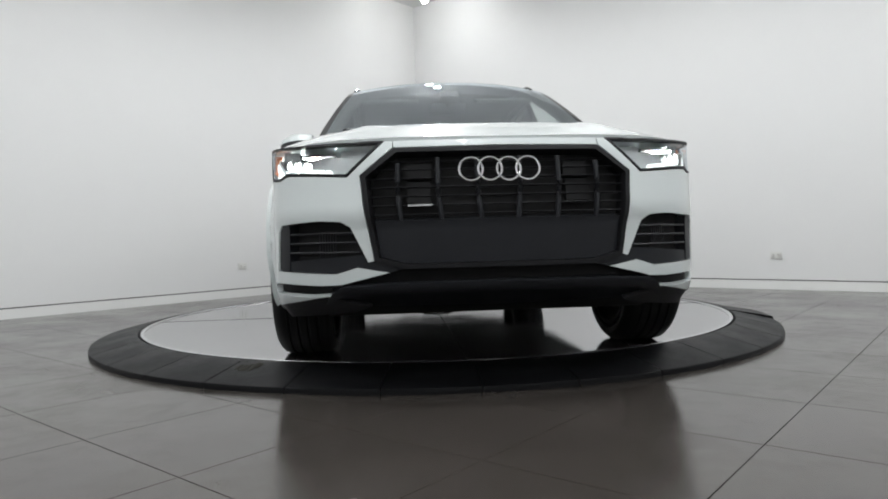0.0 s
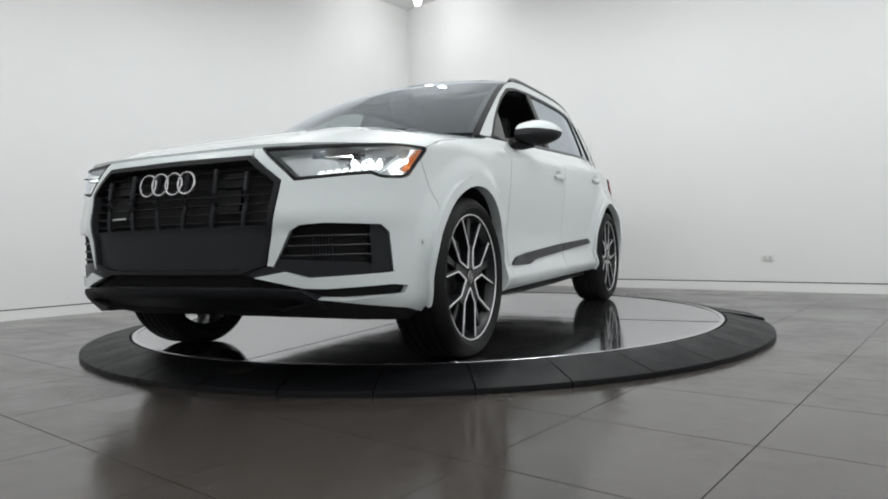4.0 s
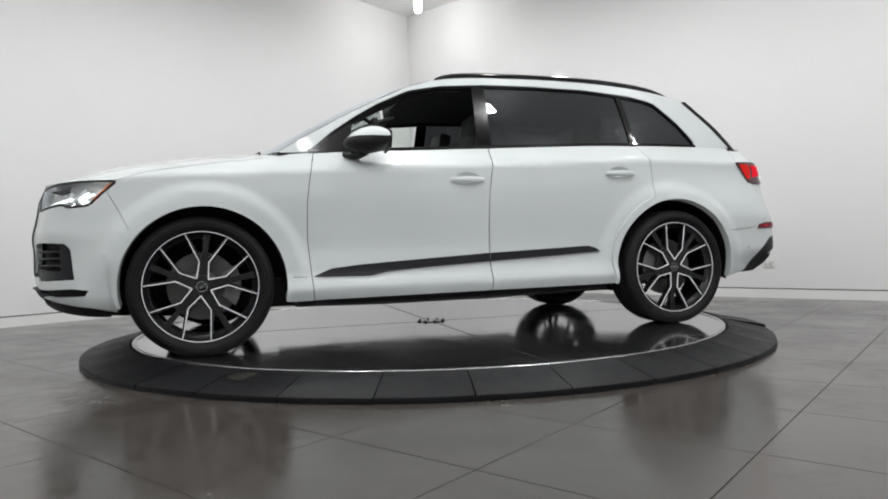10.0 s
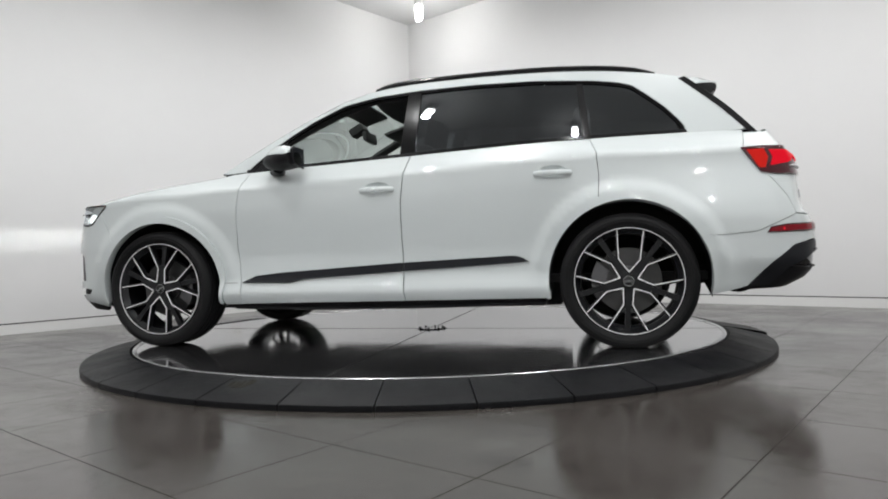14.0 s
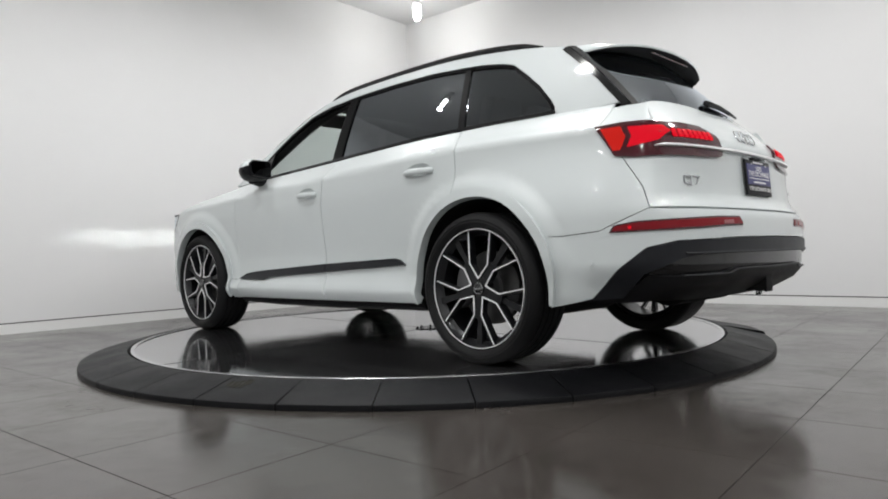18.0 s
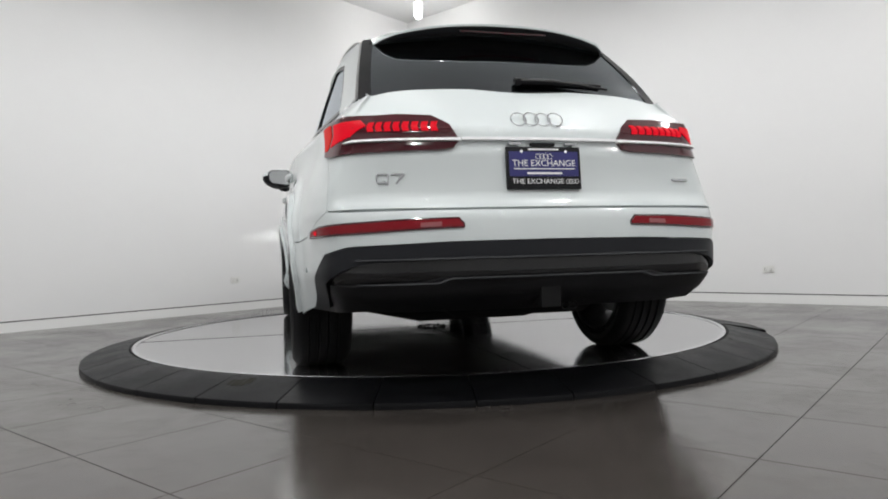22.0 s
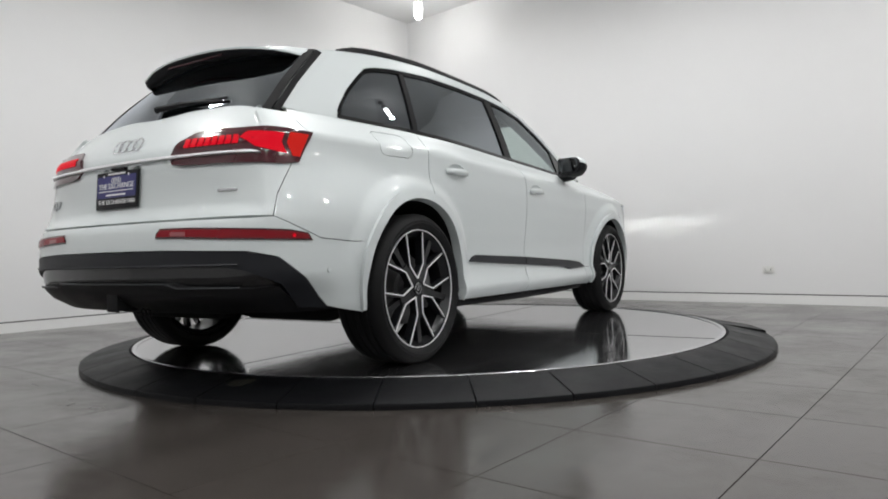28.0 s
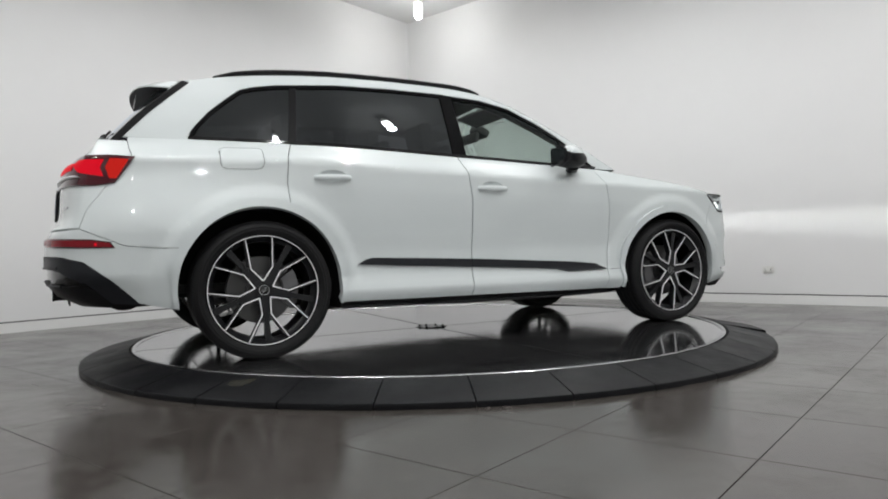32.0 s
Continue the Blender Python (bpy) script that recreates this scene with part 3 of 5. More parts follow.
# dark structure behind the skin
core_poly = (on([(1.02, 1.10)] + [(0.9, 0.26)] + [(-1.0, 0.28)]) + on([(ARCH_R[0] + (ARCH_R[2] + 0.02) * math.cos(radians(a)), ARCH_R[1] + (ARCH_R[2] + 0.02) * math.sin(radians(a))) for a in range(-10, 150, 10)])
             + on([(-2.25, 0.65), (-2.2, 1.15), (-1.5, 1.17), (-0.5, 1.15), (0.5, 1.11)]))
for k in (1, -1):
    panel("inner_panel", flank(core_poly, k), body, M_UNDER, car, res=0.09, off=-0.035, depth=0, gap=0)

# wheel-arch lips
for (cx, cz, r), a0, a1 in ((ARCH_F, 192, -12), (ARCH_R, 190, -12)):
    outer = []
    for j in range(41):
        a = radians(a0 + (a1 - a0) * j / 40)
        wide = 0.042 - 0.026 * (1 - ease(min(j, 40 - j) / 7))
        outer.append(S(cx + (r + wide) * math.cos(a), cz + (r + wide) * math.sin(a)))
    inner = [S(*p) for p in arc(cx, cz, r - 0.004, a1, a0, 30)]
    for k in (1, -1):
        panel("arch_lip", flank(outer + inner, k), body, M_PAINT, car, res=0.03, off=0.019, depth=0.05, gap=0)

# moulding low on the doors
MOULD_F = [(0.893, 0.410), (0.800, 0.452), (0.620, 0.470), (-0.179, 0.514), (-0.180, 0.462), (0.300, 0.436), (0.470, 0.424), (0.570, 0.404)]
MOULD_R = [(-0.187, 0.514), (-0.858, 0.540), (-0.900, 0.530), (-0.948, 0.502), (-0.700, 0.488), (-0.187, 0.462)]
for i, k in enumerate((1, -1)):
    for door, shape in ((fdoor[i], MOULD_F), (rdoor[i], MOULD_R)):
        panel("door_moulding", flank(on(shape), k), body, M_DARK, door, "dark grey lower door moulding", res=0.03, off=0.014, depth=0.02, gap=0)
    for door, (hx, hz) in ((fdoor[i], HANDLES[0]), (rdoor[i], HANDLES[1])):
        cup = bmesh.new()
        grid = []
        for g in range(7):
            r = 1.02 * g / 6
            grid.append([cup.verts.new(mul(body(*q) - Vector((0, 0.015 * (1 - r * r) + 0.001, 0)), k)) for q in cup_line(hx, hz, r)] if g else [cup.verts.new(mul(body(*S(hx, hz + 0.012)) - Vector((0, 0.016, 0)), k))])
        for j in range(24):
            cup.faces.new((grid[0][0], grid[1][j], grid[1][(j + 1) % 24]))
            for g in range(1, 6):
                cup.faces.new((grid[g][j], grid[g + 1][j], grid[g + 1][(j + 1) % 24], grid[g][(j + 1) % 24]))
        bmesh.ops.recalc_face_normals(cup, faces=cup.faces)
        part("handle_cup", cup, M_PAINT, door, "white recess behind the handle", smooth=60)
        pts = []
        for j in range(13):
            t = j / 12
            p = body(S(hx + 0.105 - 0.21 * t, 0)[0], hz)
            pts.append(mul(p + Vector((0, 0.002 + 0.020 * math.sin(math.pi * t) ** 0.4, 0)), k))
        part("door_handle", sweep(pts, lambda t: 0.008 + 0.003 * math.sin(math.pi * t), 10, flat=1.7), M_PAINT, door, "white door handle")

# fuel flap on the right flank
panel("fuel_flap", mirrored(on(FLAP)), body, M_PAINT, quarter[1], res=0.04, gap=0.003)

# ---------------------------------------------------------------- cabin
PILLAR_A = [(1.075, 1.128), (0.92, 1.225), (0.70, 1.352), (0.48, 1.470), (0.26, 1.573), (0.11, 1.622)]
CANT = [(-0.03, 1.646), (-0.25, 1.663), (-0.6, 1.668), (-1.0, 1.660), (-1.4, 1.637), (-1.7, 1.603), (-1.86, 1.572)]
PILLAR_D = [(-1.96, 1.485), (-2.08, 1.375), (-2.185, 1.262)]
WIN_TOP = [(0.905, 1.132), (0.760, 1.258), (0.615, 1.360), (0.470, 1.448), (0.254, 1.550), (0.039, 1.592), (-0.252, 1.612), (-0.617, 1.616), (-0.984, 1.605), (-1.352, 1.576), (-1.48, 1.556), (-1.555, 1.535), (-1.585, 1.512)]
WIN_REAR = [(-1.640, 1.470), (-1.735, 1.388), (-1.812, 1.302), (-1.840, 1.262), (-1.843, 1.244), (-1.830, 1.226)]

cant_poly = PILLAR_A + CANT + PILLAR_D + [(-2.185, 1.228)] + [(x, belt(x) - 0.006) for x in (-2.08, -1.9)] + WIN_REAR[::-1] + WIN_TOP[::-1] + [(1.0, 1.128)]
glass_line = [(x, belt(x) + 0.016) for x in (-1.84, -1.5, -1.0, -0.5, 0.0, 0.5, 0.80)]


def offset_line(points, d):
    """The window's upper outline moved inwards."""
    out = []
    for i, p in enumerate(points):
        a, b = points[max(i - 1, 0)], points[min(i + 1, len(points) - 1)]
        t = Vector((b[0] - a[0], b[1] - a[1])).normalized()
        out.append((p[0] + t.y * d, p[1] - t.x * d))
    return out


edge_out = WIN_TOP + WIN_REAR
edge_in = [(p[0] - (q[0] - p[0]), p[1] - (q[1] - p[1])) for p, q in zip(edge_out, offset_line(edge_out, 0.018))]
edge_in[0], edge_in[-1] = (0.845, belt(0.845) + 0.016), (-1.805, belt(-1.805) + 0.016)


def window_top(x):
    pts = sorted(edge_in)
    return float(np.interp(x, [p[0] for p in pts], [p[1] for p in pts]))


for k in (1, -1):
    hs = house_k(k)
    panel("cant_rail", cant_poly, hs, M_PAINT, car, res=0.05, gap=0.001)
    panel("pillar_trim", PILLAR_A + CANT + PILLAR_D + [(-2.15, belt(-2.1)), (-1.9, belt(-1.9))] + edge_in[::-1] + [(0.95, belt(0.95))], hs, M_TRIM, car, "dark inner pillar trim", res=0.08, off=-0.030, depth=0.02, gap=0)
    # black window surround: upper band and waist strip
    panel("window_surround", edge_out + edge_in[::-1], hs, M_PIANO, car, "gloss black window surround", res=0.05, off=-0.004, gap=0)
    waist = [(x, belt(x) + 0.001) for x in (-1.85, -1.4, -0.9, -0.4, 0.1, 0.6, 0.90)]
    panel("waist_strip", waist + [(x, z + 0.016) for x, z in waist[::-1]], hs, M_GLOSS, car, "black waist strip", res=0.05, off=0.003, gap=0)
    # pillars between the panes
    b_poly = [(-0.150, belt(-0.15) + 0.016), (-0.175, window_top(-0.17)), (-0.262, window_top(-0.26)), (-0.245, belt(-0.245) + 0.016)]
    c_poly = [(-1.268, belt(-1.268) + 0.016), (-1.250, 1.40), (-1.232, window_top(-1.232)), (-1.272, window_top(-1.272)), (-1.291, 1.40), (-1.310, belt(-1.31) + 0.016)]
    panel("centre_pillar", b_poly, hs, M_PIANO, car, "gloss black centre pillar", off=-0.003, gap=0)
    panel("rear_pillar_trim", c_poly, hs, M_GLOSS, car, "slim black divider between the rear panes", off=-0.003, gap=0)
    i = 0 if k > 0 else 1
    sail = [(0.845, belt(0.845) + 0.016), (0.74, window_top(0.74)), (0.63, window_top(0.63)), (0.655, belt(0.655) + 0.016)]
    panel("mirror_sail", sail, hs, M_GLOSS, fdoor[i], "black triangular mirror base panel", off=-0.003, gap=0)
    g1 = [(0.645, belt(0.645) + 0.010)] + [(x, window_top(x) + 0.006) for x in (0.625, 0.47, 0.25, 0.04, -0.15)] + [(-0.152, belt(-0.152) + 0.010)]
    if k < 0:
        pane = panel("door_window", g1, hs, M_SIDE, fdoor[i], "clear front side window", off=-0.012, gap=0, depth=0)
    g2 = [(-0.24, belt(-0.24) + 0.010)] + [(x, window_top(x) + 0.006) for x in (-0.26, -0.6, -0.98, -1.248)] + [(-1.282, belt(-1.282) + 0.010)]
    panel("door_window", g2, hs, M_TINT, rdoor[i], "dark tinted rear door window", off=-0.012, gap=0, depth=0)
    g3 = [(-1.298, belt(-1.298) + 0.010)] + [(x, window_top(x) + 0.006) for x in (-1.258, -1.40, -1.50, -1.555, -1.60, -1.66, -1.72, -1.78)] + [(-1.82, belt(-1.82) + 0.010)]
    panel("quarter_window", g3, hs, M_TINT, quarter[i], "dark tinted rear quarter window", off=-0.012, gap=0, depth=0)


def along(points):
    """Run along points by share of length."""
    p = np.array(points, float)
    a = np.concatenate([[0], np.cumsum(np.linalg.norm(np.diff(p, axis=0), axis=1))])
    a /= a[-1]
    fs = [smooth_curve(list(zip(a, p[:, k]))) for k in range(p.shape[1])]
    return lambda t: [f(t) for f in fs]


a_run, roof_run, d_run = along(PILLAR_A), along([PILLAR_A[-1]] + CANT), along([CANT[-1]] + PILLAR_D + [(-2.232, 1.208)])


def windscreen_surf(w, t):
    x, z = a_run(t)
    y = house(x, z)[1]
    c = 1 - w * w
    return Vector((x + (0.16 - 0.05 * t) * c, y * w, z + (0.012 + 0.028 * t) * c))


def roof_surf(w, t):
    x, z = roof_run(t)
    y = house(x, z)[1]
    c = 1 - w * w
    return Vector((x + (0.11 * (1 - t) - 0.10 * t) * c, y * w, z + 0.040 * (1 - abs(w) ** 2.6)))


def hatch_glass_surf(w, t):
    x, z = d_run(t)
    y = house(x, z)[1]
    c = 1 - w * w
    return Vector((x - (0.10 - 0.006 * t) * c, y * w, z + 0.036 * (1 - t) * c))


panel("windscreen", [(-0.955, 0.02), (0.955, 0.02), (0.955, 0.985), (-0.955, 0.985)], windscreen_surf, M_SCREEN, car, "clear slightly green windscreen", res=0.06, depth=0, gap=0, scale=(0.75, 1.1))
for k in (1, -1):
    panel("windscreen_seal", [(0.955 * k, 0.0), (1.0 * k, 0.0), (1.0 * k, 1.0), (0.955 * k, 1.0)], windscreen_surf, M_GLOSS, car, "black seal beside the windscreen", res=0.06, gap=0, depth=0.01, scale=(0.75, 1.1))
panel("roof", [(-1, 0.0), (1, 0.0), (1, 1.0), (-1, 1.0)], roof_surf, M_PAINT, car, res=0.07, gap=0.001, scale=(0.68, 2.0))
panel("sunroof", [(-0.74, 0.05), (0.74, 0.05), (0.74, 0.62), (-0.74, 0.62)], roof_surf, M_GLOSS, car, "black glass panoramic roof panel", res=0.07, gap=0, off=0.004, depth=0.008, scale=(0.68, 2.0))
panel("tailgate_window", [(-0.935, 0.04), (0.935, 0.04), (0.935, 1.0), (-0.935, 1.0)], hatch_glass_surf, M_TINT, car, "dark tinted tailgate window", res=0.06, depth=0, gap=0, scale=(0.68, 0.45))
for k in (1, -1):
    panel("side_blade", [(0.93 * k, 0.0), (1.0 * k, 0.0), (1.0 * k, 1.0), (0.93 * k, 1.0)], hatch_glass_surf, M_GLOSS, car, "gloss black blade beside the tailgate window", res=0.05, gap=0, off=0.004, scale=(0.68, 0.45))
    rear_line = [CANT[-1]] + PILLAR_D + [(-2.226, 1.216)]
    panel("side_blade_edge", [(x + 0.004, z + 0.002) for x, z in rear_line] + [(x + 0.034, z - 0.010) for x, z in rear_line[::-1]], house_k(k), M_GLOSS, car, "gloss black edge of the tailgate blade", res=0.04, gap=0, off=0.003, depth=0.006)
panel("headliner", [(-0.9, 0.02), (0.9, 0.02), (0.9, 0.98), (-0.9, 0.98)], roof_surf, M_LINER, car, res=0.15, gap=0, off=-0.075, depth=0, scale=(0.68, 2.0))


# roof spoiler: white lip over a dark underside
def spoiler_mesh(lower):
    bm = bmesh.new()
    rows = []
    for i in range(25):
        w = -0.97 + 1.94 * i / 24
        p = roof_surf(w, 0.985)
        reach = 0.140 + 0.048 * (1 - abs(w) ** 3) - 0.12 * max(0.0, abs(w) - 0.86) / 0.14
        tip = p + Vector((-reach, 0, -0.020 - 0.024 * abs(w) ** 3))
        mid = p.lerp(tip, 0.55) + Vector((0, 0, 0.012))
        lip = tip + Vector((0.002, 0, -0.009))
        under = tip + Vector((0.018, 0, -0.014))
        glass = hatch_glass_surf(w * 0.985, 0.08) + Vector((-0.012, 0, 0.0))
        row = [lip, under, under.lerp(glass, 0.5) + Vector((0.012, 0, 0.006)), glass] if lower else [p, mid, tip, lip]
        rows.append([bm.verts.new(q) for q in row])
    for a, b in zip(rows, rows[1:]):
        for j in range(len(a) - 1):
            bm.faces.new((a[j], a[j + 1], b[j + 1], b[j]))
    if not lower:
        for r in (rows[0], rows[-1]):
            bm.faces.new(r)
    bmesh.ops.recalc_face_normals(bm, faces=bm.faces)
    return bm


spoiler = part("roof_spoiler", spoiler_mesh(False), M_PAINT, car, "white roof spoiler with a dark underside")
part("spoiler_underside", spoiler_mesh(True), M_TRIM, spoiler, "black spoiler underside")
part("brake_light_strip", box((0.006, 0.42, 0.007), (-2.085, 0, 1.570)), M_DEEPRED, spoiler, "high red brake light strip")

# roof rails
for k in (1, -1):
    pts = []
    run = along([(0.055, 1.648), (-0.035, 1.682), (-0.25, 1.700), (-0.62, 1.704), (-1.0, 1.698), (-1.37, 1.678), (-1.56, 1.655), (-1.69, 1.614)])
    for j in range(30):
        x, z = run(j / 29)
        pts.append(mul(Vector((x, house(x, z - 0.05)[1] - 0.035, z - 0.012)), k))
    rail = part("roof_rail", sweep(pts, lambda t: 0.0145, 10, flat=1.0), M_GLOSS, car, "black roof rail")
    foot = [pts[j] - Vector((0, 0, 0.02)) for j in range(30)]
    part("rail_foot", sweep(foot, lambda t: 0.010 + 0.006 * (abs(t - 0.5) > 0.46), 8, flat=1.5), M_BLACK, rail)

# ---------------------------------------------------------------- bonnet
def hood_surf(w, t):
    x0 = 1.905 + (1.0 - 1.905) * t
    e = body(S(x0, 0)[0], HOOD_Z(x0))
    p = 4.6 - 2.4 * t
    bx = 0.460 * (1 - t) + 0.19 * t
    crown = 0.062 * math.sin(math.pi * min(1.0, 0.04 + 0.66 * t)) ** 0.75 if t < 1.5 else 0.03
    a = abs(w)
    ridge = 0.010 * ease(1 - abs(a - 0.56) / 0.12) * ease(t * 4)
    return Vector((e.x + bx * (1 - a ** p), e.y * w, e.z + crown * (1 - a ** 3.2) * ease(0.12 + t * 2.4) + ridge))


panel("bonnet", [(-1, 0), (-0.9, 0), (-0.75, 0), (-0.5, 0), (0, 0), (0.5, 0), (0.75, 0), (0.9, 0), (1, 0), (1, 0.5), (1, 1), (0, 1), (-1, 1), (-1, 0.5)], hood_surf, M_PAINT, car, res=0.04, gap=0.0035, depth=0.02, scale=(0.9, 1.2))
cowl = bmesh.new()
rows = []
for j in range(17):
    w = -0.97 + 1.94 * j / 16
    a, b = hood_surf(w, 0.985) + Vector((0, 0, -0.03)), windscreen_surf(w, 0.03) + Vector((0.0, 0, -0.012))
    rows.append([cowl.verts.new(a), cowl.verts.new(a.lerp(b, 0.5) - Vector((0, 0, 0.012))), cowl.verts.new(b)])
for a, b in zip(rows, rows[1:]):
    for j in range(2):
        cowl.faces.new((a[j], a[j + 1], b[j + 1], b[j]))
bmesh.ops.recalc_face_normals(cowl, faces=cowl.faces)
part("cowl", cowl, M_BLACK, car, "black cowl below the windscreen")
for y0, y1 in ((0.42, -0.30), (-0.10, -0.66)):
    pts = []
    for j in range(9):
        w = (y0 + (y1 - y0) * j / 8) / 0.8
        pts.append(windscreen_surf(w, 0.05 + 0.05 * j / 8) + Vector((0.015, 0, 0.012)))
    part("wiper", sweep(pts, 0.008, 8), M_BLACK, car, "black windscreen wiper")

# ---------------------------------------------------------------- front end
bumper_poly = ([F(0.452, 0.945), F(0.595, 0.807), (0.80, 0.8215), (0.910, 0.829), (0.953, 0.8145), (0.985, 0.8125), (1.060, 0.8165), S(2.033, 0.825), S(1.955, 0.900)]
               + on([(ARCH_F[0] + ARCH_F[2] * math.cos(radians(a)), ARCH_F[1] + ARCH_F[2] * math.sin(radians(a))) for a in range(38, -14, -4)])
               + [S(1.93, 0.262), S(2.05, 0.290), F(0.80, 0.320), F(0.72, 0.335), F(0.640, 0.346), F(0.76, 0.338), S(2.075, 0.352), S(2.055, 0.382), S(2.13, 0.392), F(0.70, 0.384), F(0.62, 0.388),
                  F(0.43, 0.434), F(0.555, 0.456), F(0.64, 0.430), S(2.125, 0.442), S(2.14, 0.600), S(2.17, 0.630), F(0.70, 0.640), F(0.615, 0.634), F(0.578, 0.612),
                  F(0.512, 0.474), F(0.488, 0.480), F(0.545, 0.812), F(0.415, 0.918), F(0.415, 0.945)])
front_bumper = [panel("front_bumper", flank(bumper_poly, k), body, M_PAINT, car, res=0.035, depth=0.03, gap=0.0006) for k in (1, -1)]
panel("grille_crown", [F(-0.412, 0.945), F(-0.2, 0.947), F(0, 0.948), F(0.2, 0.947), F(0.412, 0.945), F(0.412, 0.918), F(0, 0.922), F(-0.412, 0.918)], body, M_PAINT, car, "white strip above the grille", res=0.03, depth=0.03, gap=0)

oct_out = [(0.408, 0.914), (0.540, 0.812), (0.484, 0.482), (0.372, 0.448)]
oct_in = [(0.397, 0.897), (0.520, 0.804), (0.468, 0.493), (0.363, 0.466)]


def octagon(pts):
    return [F(y, z) for y, z in pts] + [F(-y, z) for y, z in pts[::-1]]


grille = panel("grille_back", octagon(oct_out), body, M_UNDER, car, "black grille", res=0.06, off=-0.055, depth=0, gap=0)
left_half = [F(0, 0.914)] + [F(y, z) for y, z in oct_out] + [F(0, 0.448), F(0, 0.466)] + [F(y, z) for y, z in oct_in[::-1]] + [F(0, 0.897)]
for k in (1, -1):
    panel("grille_frame", left_half if k > 0 else [(-s, z) for s, z in left_half], body, M_BLACK, grille, "black grille frame", res=0.03, off=0.006, depth=0.06, gap=0)


def grille_half(z):
    pts = sorted(((0.466, 0.363), (0.493, 0.468), (0.804, 0.520), (0.897, 0.397)))
    return float(np.interp(z, [p[0] for p in pts], [p[1] for p in pts]))


for j, z in enumerate([0.655, 0.690, 0.725, 0.760, 0.795, 0.830, 0.862]):
    w = grille_half(z)
    pts = [body(F(-w + 2 * w * i / 24, z)[0], z) + Vector((-0.030, 0, 0)) for i in range(25)]
    part("grille_slat", sweep(pts, 0.0075, 6, flat=0.6), M_BLACK, grille)
for y in (0.083, 0.237, 0.393):
    for k in (1, -1):
        pts = []
        for i in range(13):
            z = 0.632 + (0.872 if y < 0.3 else 0.845) * 0 + (0.872 - 0.632 - (0.02 if y > 0.3 else 0)) * i / 12
            yy = y - 0.012 * (0.75 - z) / 0.12 if z < 0.75 else y
            pts.append(mul(body(F(yy, z)[0], z), k) + Vector((-0.006 - 0.014 * (z < 0.745), 0, 0)))
        part("grille_bar", sweep(pts, 0.010, 8), M_DARK, grille)
plate_poly = [F(0.484, 0.632), F(0.466, 0.495), F(0.362, 0.468), F(-0.362, 0.468), F(-0.466, 0.495), F(-0.484, 0.632)]
panel("grille_plate", plate_poly, body, M_DARK, grille, "dark grey closed lower grille panel", res=0.05, off=-0.012, depth=0.03, gap=0)
for k in (1, -1):
    panel("sensor_cover", [F(0.268 * k, 0.705), F(0.358 * k, 0.705), F(0.358 * k, 0.785), F(0.268 * k, 0.785)], body, M_SENSOR, grille, "square gloss black sensor cover", res=0.03, off=-0.026, depth=0.03, gap=0)
    panel("sensor_cover", [F(0.262 * k, 0.800), F(0.364 * k, 0.800), F(0.360 * k, 0.855), F(0.266 * k, 0.855)], body, M_SENSOR, grille, res=0.03, off=-0.027, depth=0.03, gap=0)
panel("nameplate", [F(-0.355, 0.687), F(-0.262, 0.687), F(-0.262, 0.696), F(-0.355, 0.696)], body, M_BADGE, grille, "small silver badge bar", res=0.02, off=-0.012, depth=0.006, gap=0)


def torus(R, r, m, seg=40, ring=10):
    bm = lathe([(R + r * math.cos(2 * math.pi * i / ring), r * math.sin(2 * math.pi * i / ring)) for i in range(ring)], seg)
    bm.transform(m)
    return bm


def emblem(x, z, radius, thick, pitch, lean, mat, parent, label):
    for j in range(4):
        y = (j - 1.5) * pitch
        part("emblem_ring", torus(radius, thick, pose(x, y, z, 0, 90 + lean, 0) @ pose(0, 0, 0.003 * (j % 2))), mat, parent, label)


emblem(2.430, 0.822, 0.0455, 0.0050, 0.0735, -10, M_CHROME, grille, "chrome ring")

# intake, splitter
intake = panel("lower_intake", [F(-0.60, 0.385), F(-0.43, 0.436), F(-0.372, 0.450), F(0.372, 0.450), F(0.43, 0.436), F(0.60, 0.385)], body, M_UNDER, car, res=0.05, off=-0.045, depth=0, gap=0)
for k in (1, -1):
    panel("intake_wing", [F(0.36 * k, 0.452), F(0.49 * k, 0.480), F(0.512 * k, 0.472), F(0.555 * k, 0.456), F(0.43 * k, 0.434)], body, M_DARK, car, "dark grey corner of the intake", res=0.03, off=-0.006, depth=0.03, gap=0)


def splitter_surf(s, z):
    p = body(s, z)
    return p + Vector((0.018 * ease((z - 0.30) / 0.07) - 0.17 * min(1.0, max(0.0, (0.368 - z) / 0.088)) * (1 - ease((abs(p.y) - 0.45) / 0.25)), 0, 0))


panel("splitter", [F(-0.66, 0.352), F(-0.62, 0.382), F(-0.45, 0.392), F(0, 0.396), F(0.45, 0.392), F(0.62, 0.382), F(0.66, 0.352), F(0.70, 0.306), F(0.52, 0.288), F(0, 0.282), F(-0.52, 0.288), F(-0.70, 0.306)],
      splitter_surf, M_DARK, car, "dark grey front splitter", res=0.04, off=0.0, depth=0.04, gap=0)
apron = [F(0.52, 0.296), F(0.70, 0.338), F(0.80, 0.323), S(2.05, 0.293), S(1.945, 0.268), S(1.97, 0.232), S(2.05, 0.236), F(0.75, 0.256), F(0.60, 0.272)]
for k in (1, -1):
    panel("apron", flank(apron, k), body, M_BLACK, car, "black apron under the bumper corner", res=0.04, off=-0.006, depth=0.02, gap=0)
belly = bmesh.new()
rows = []
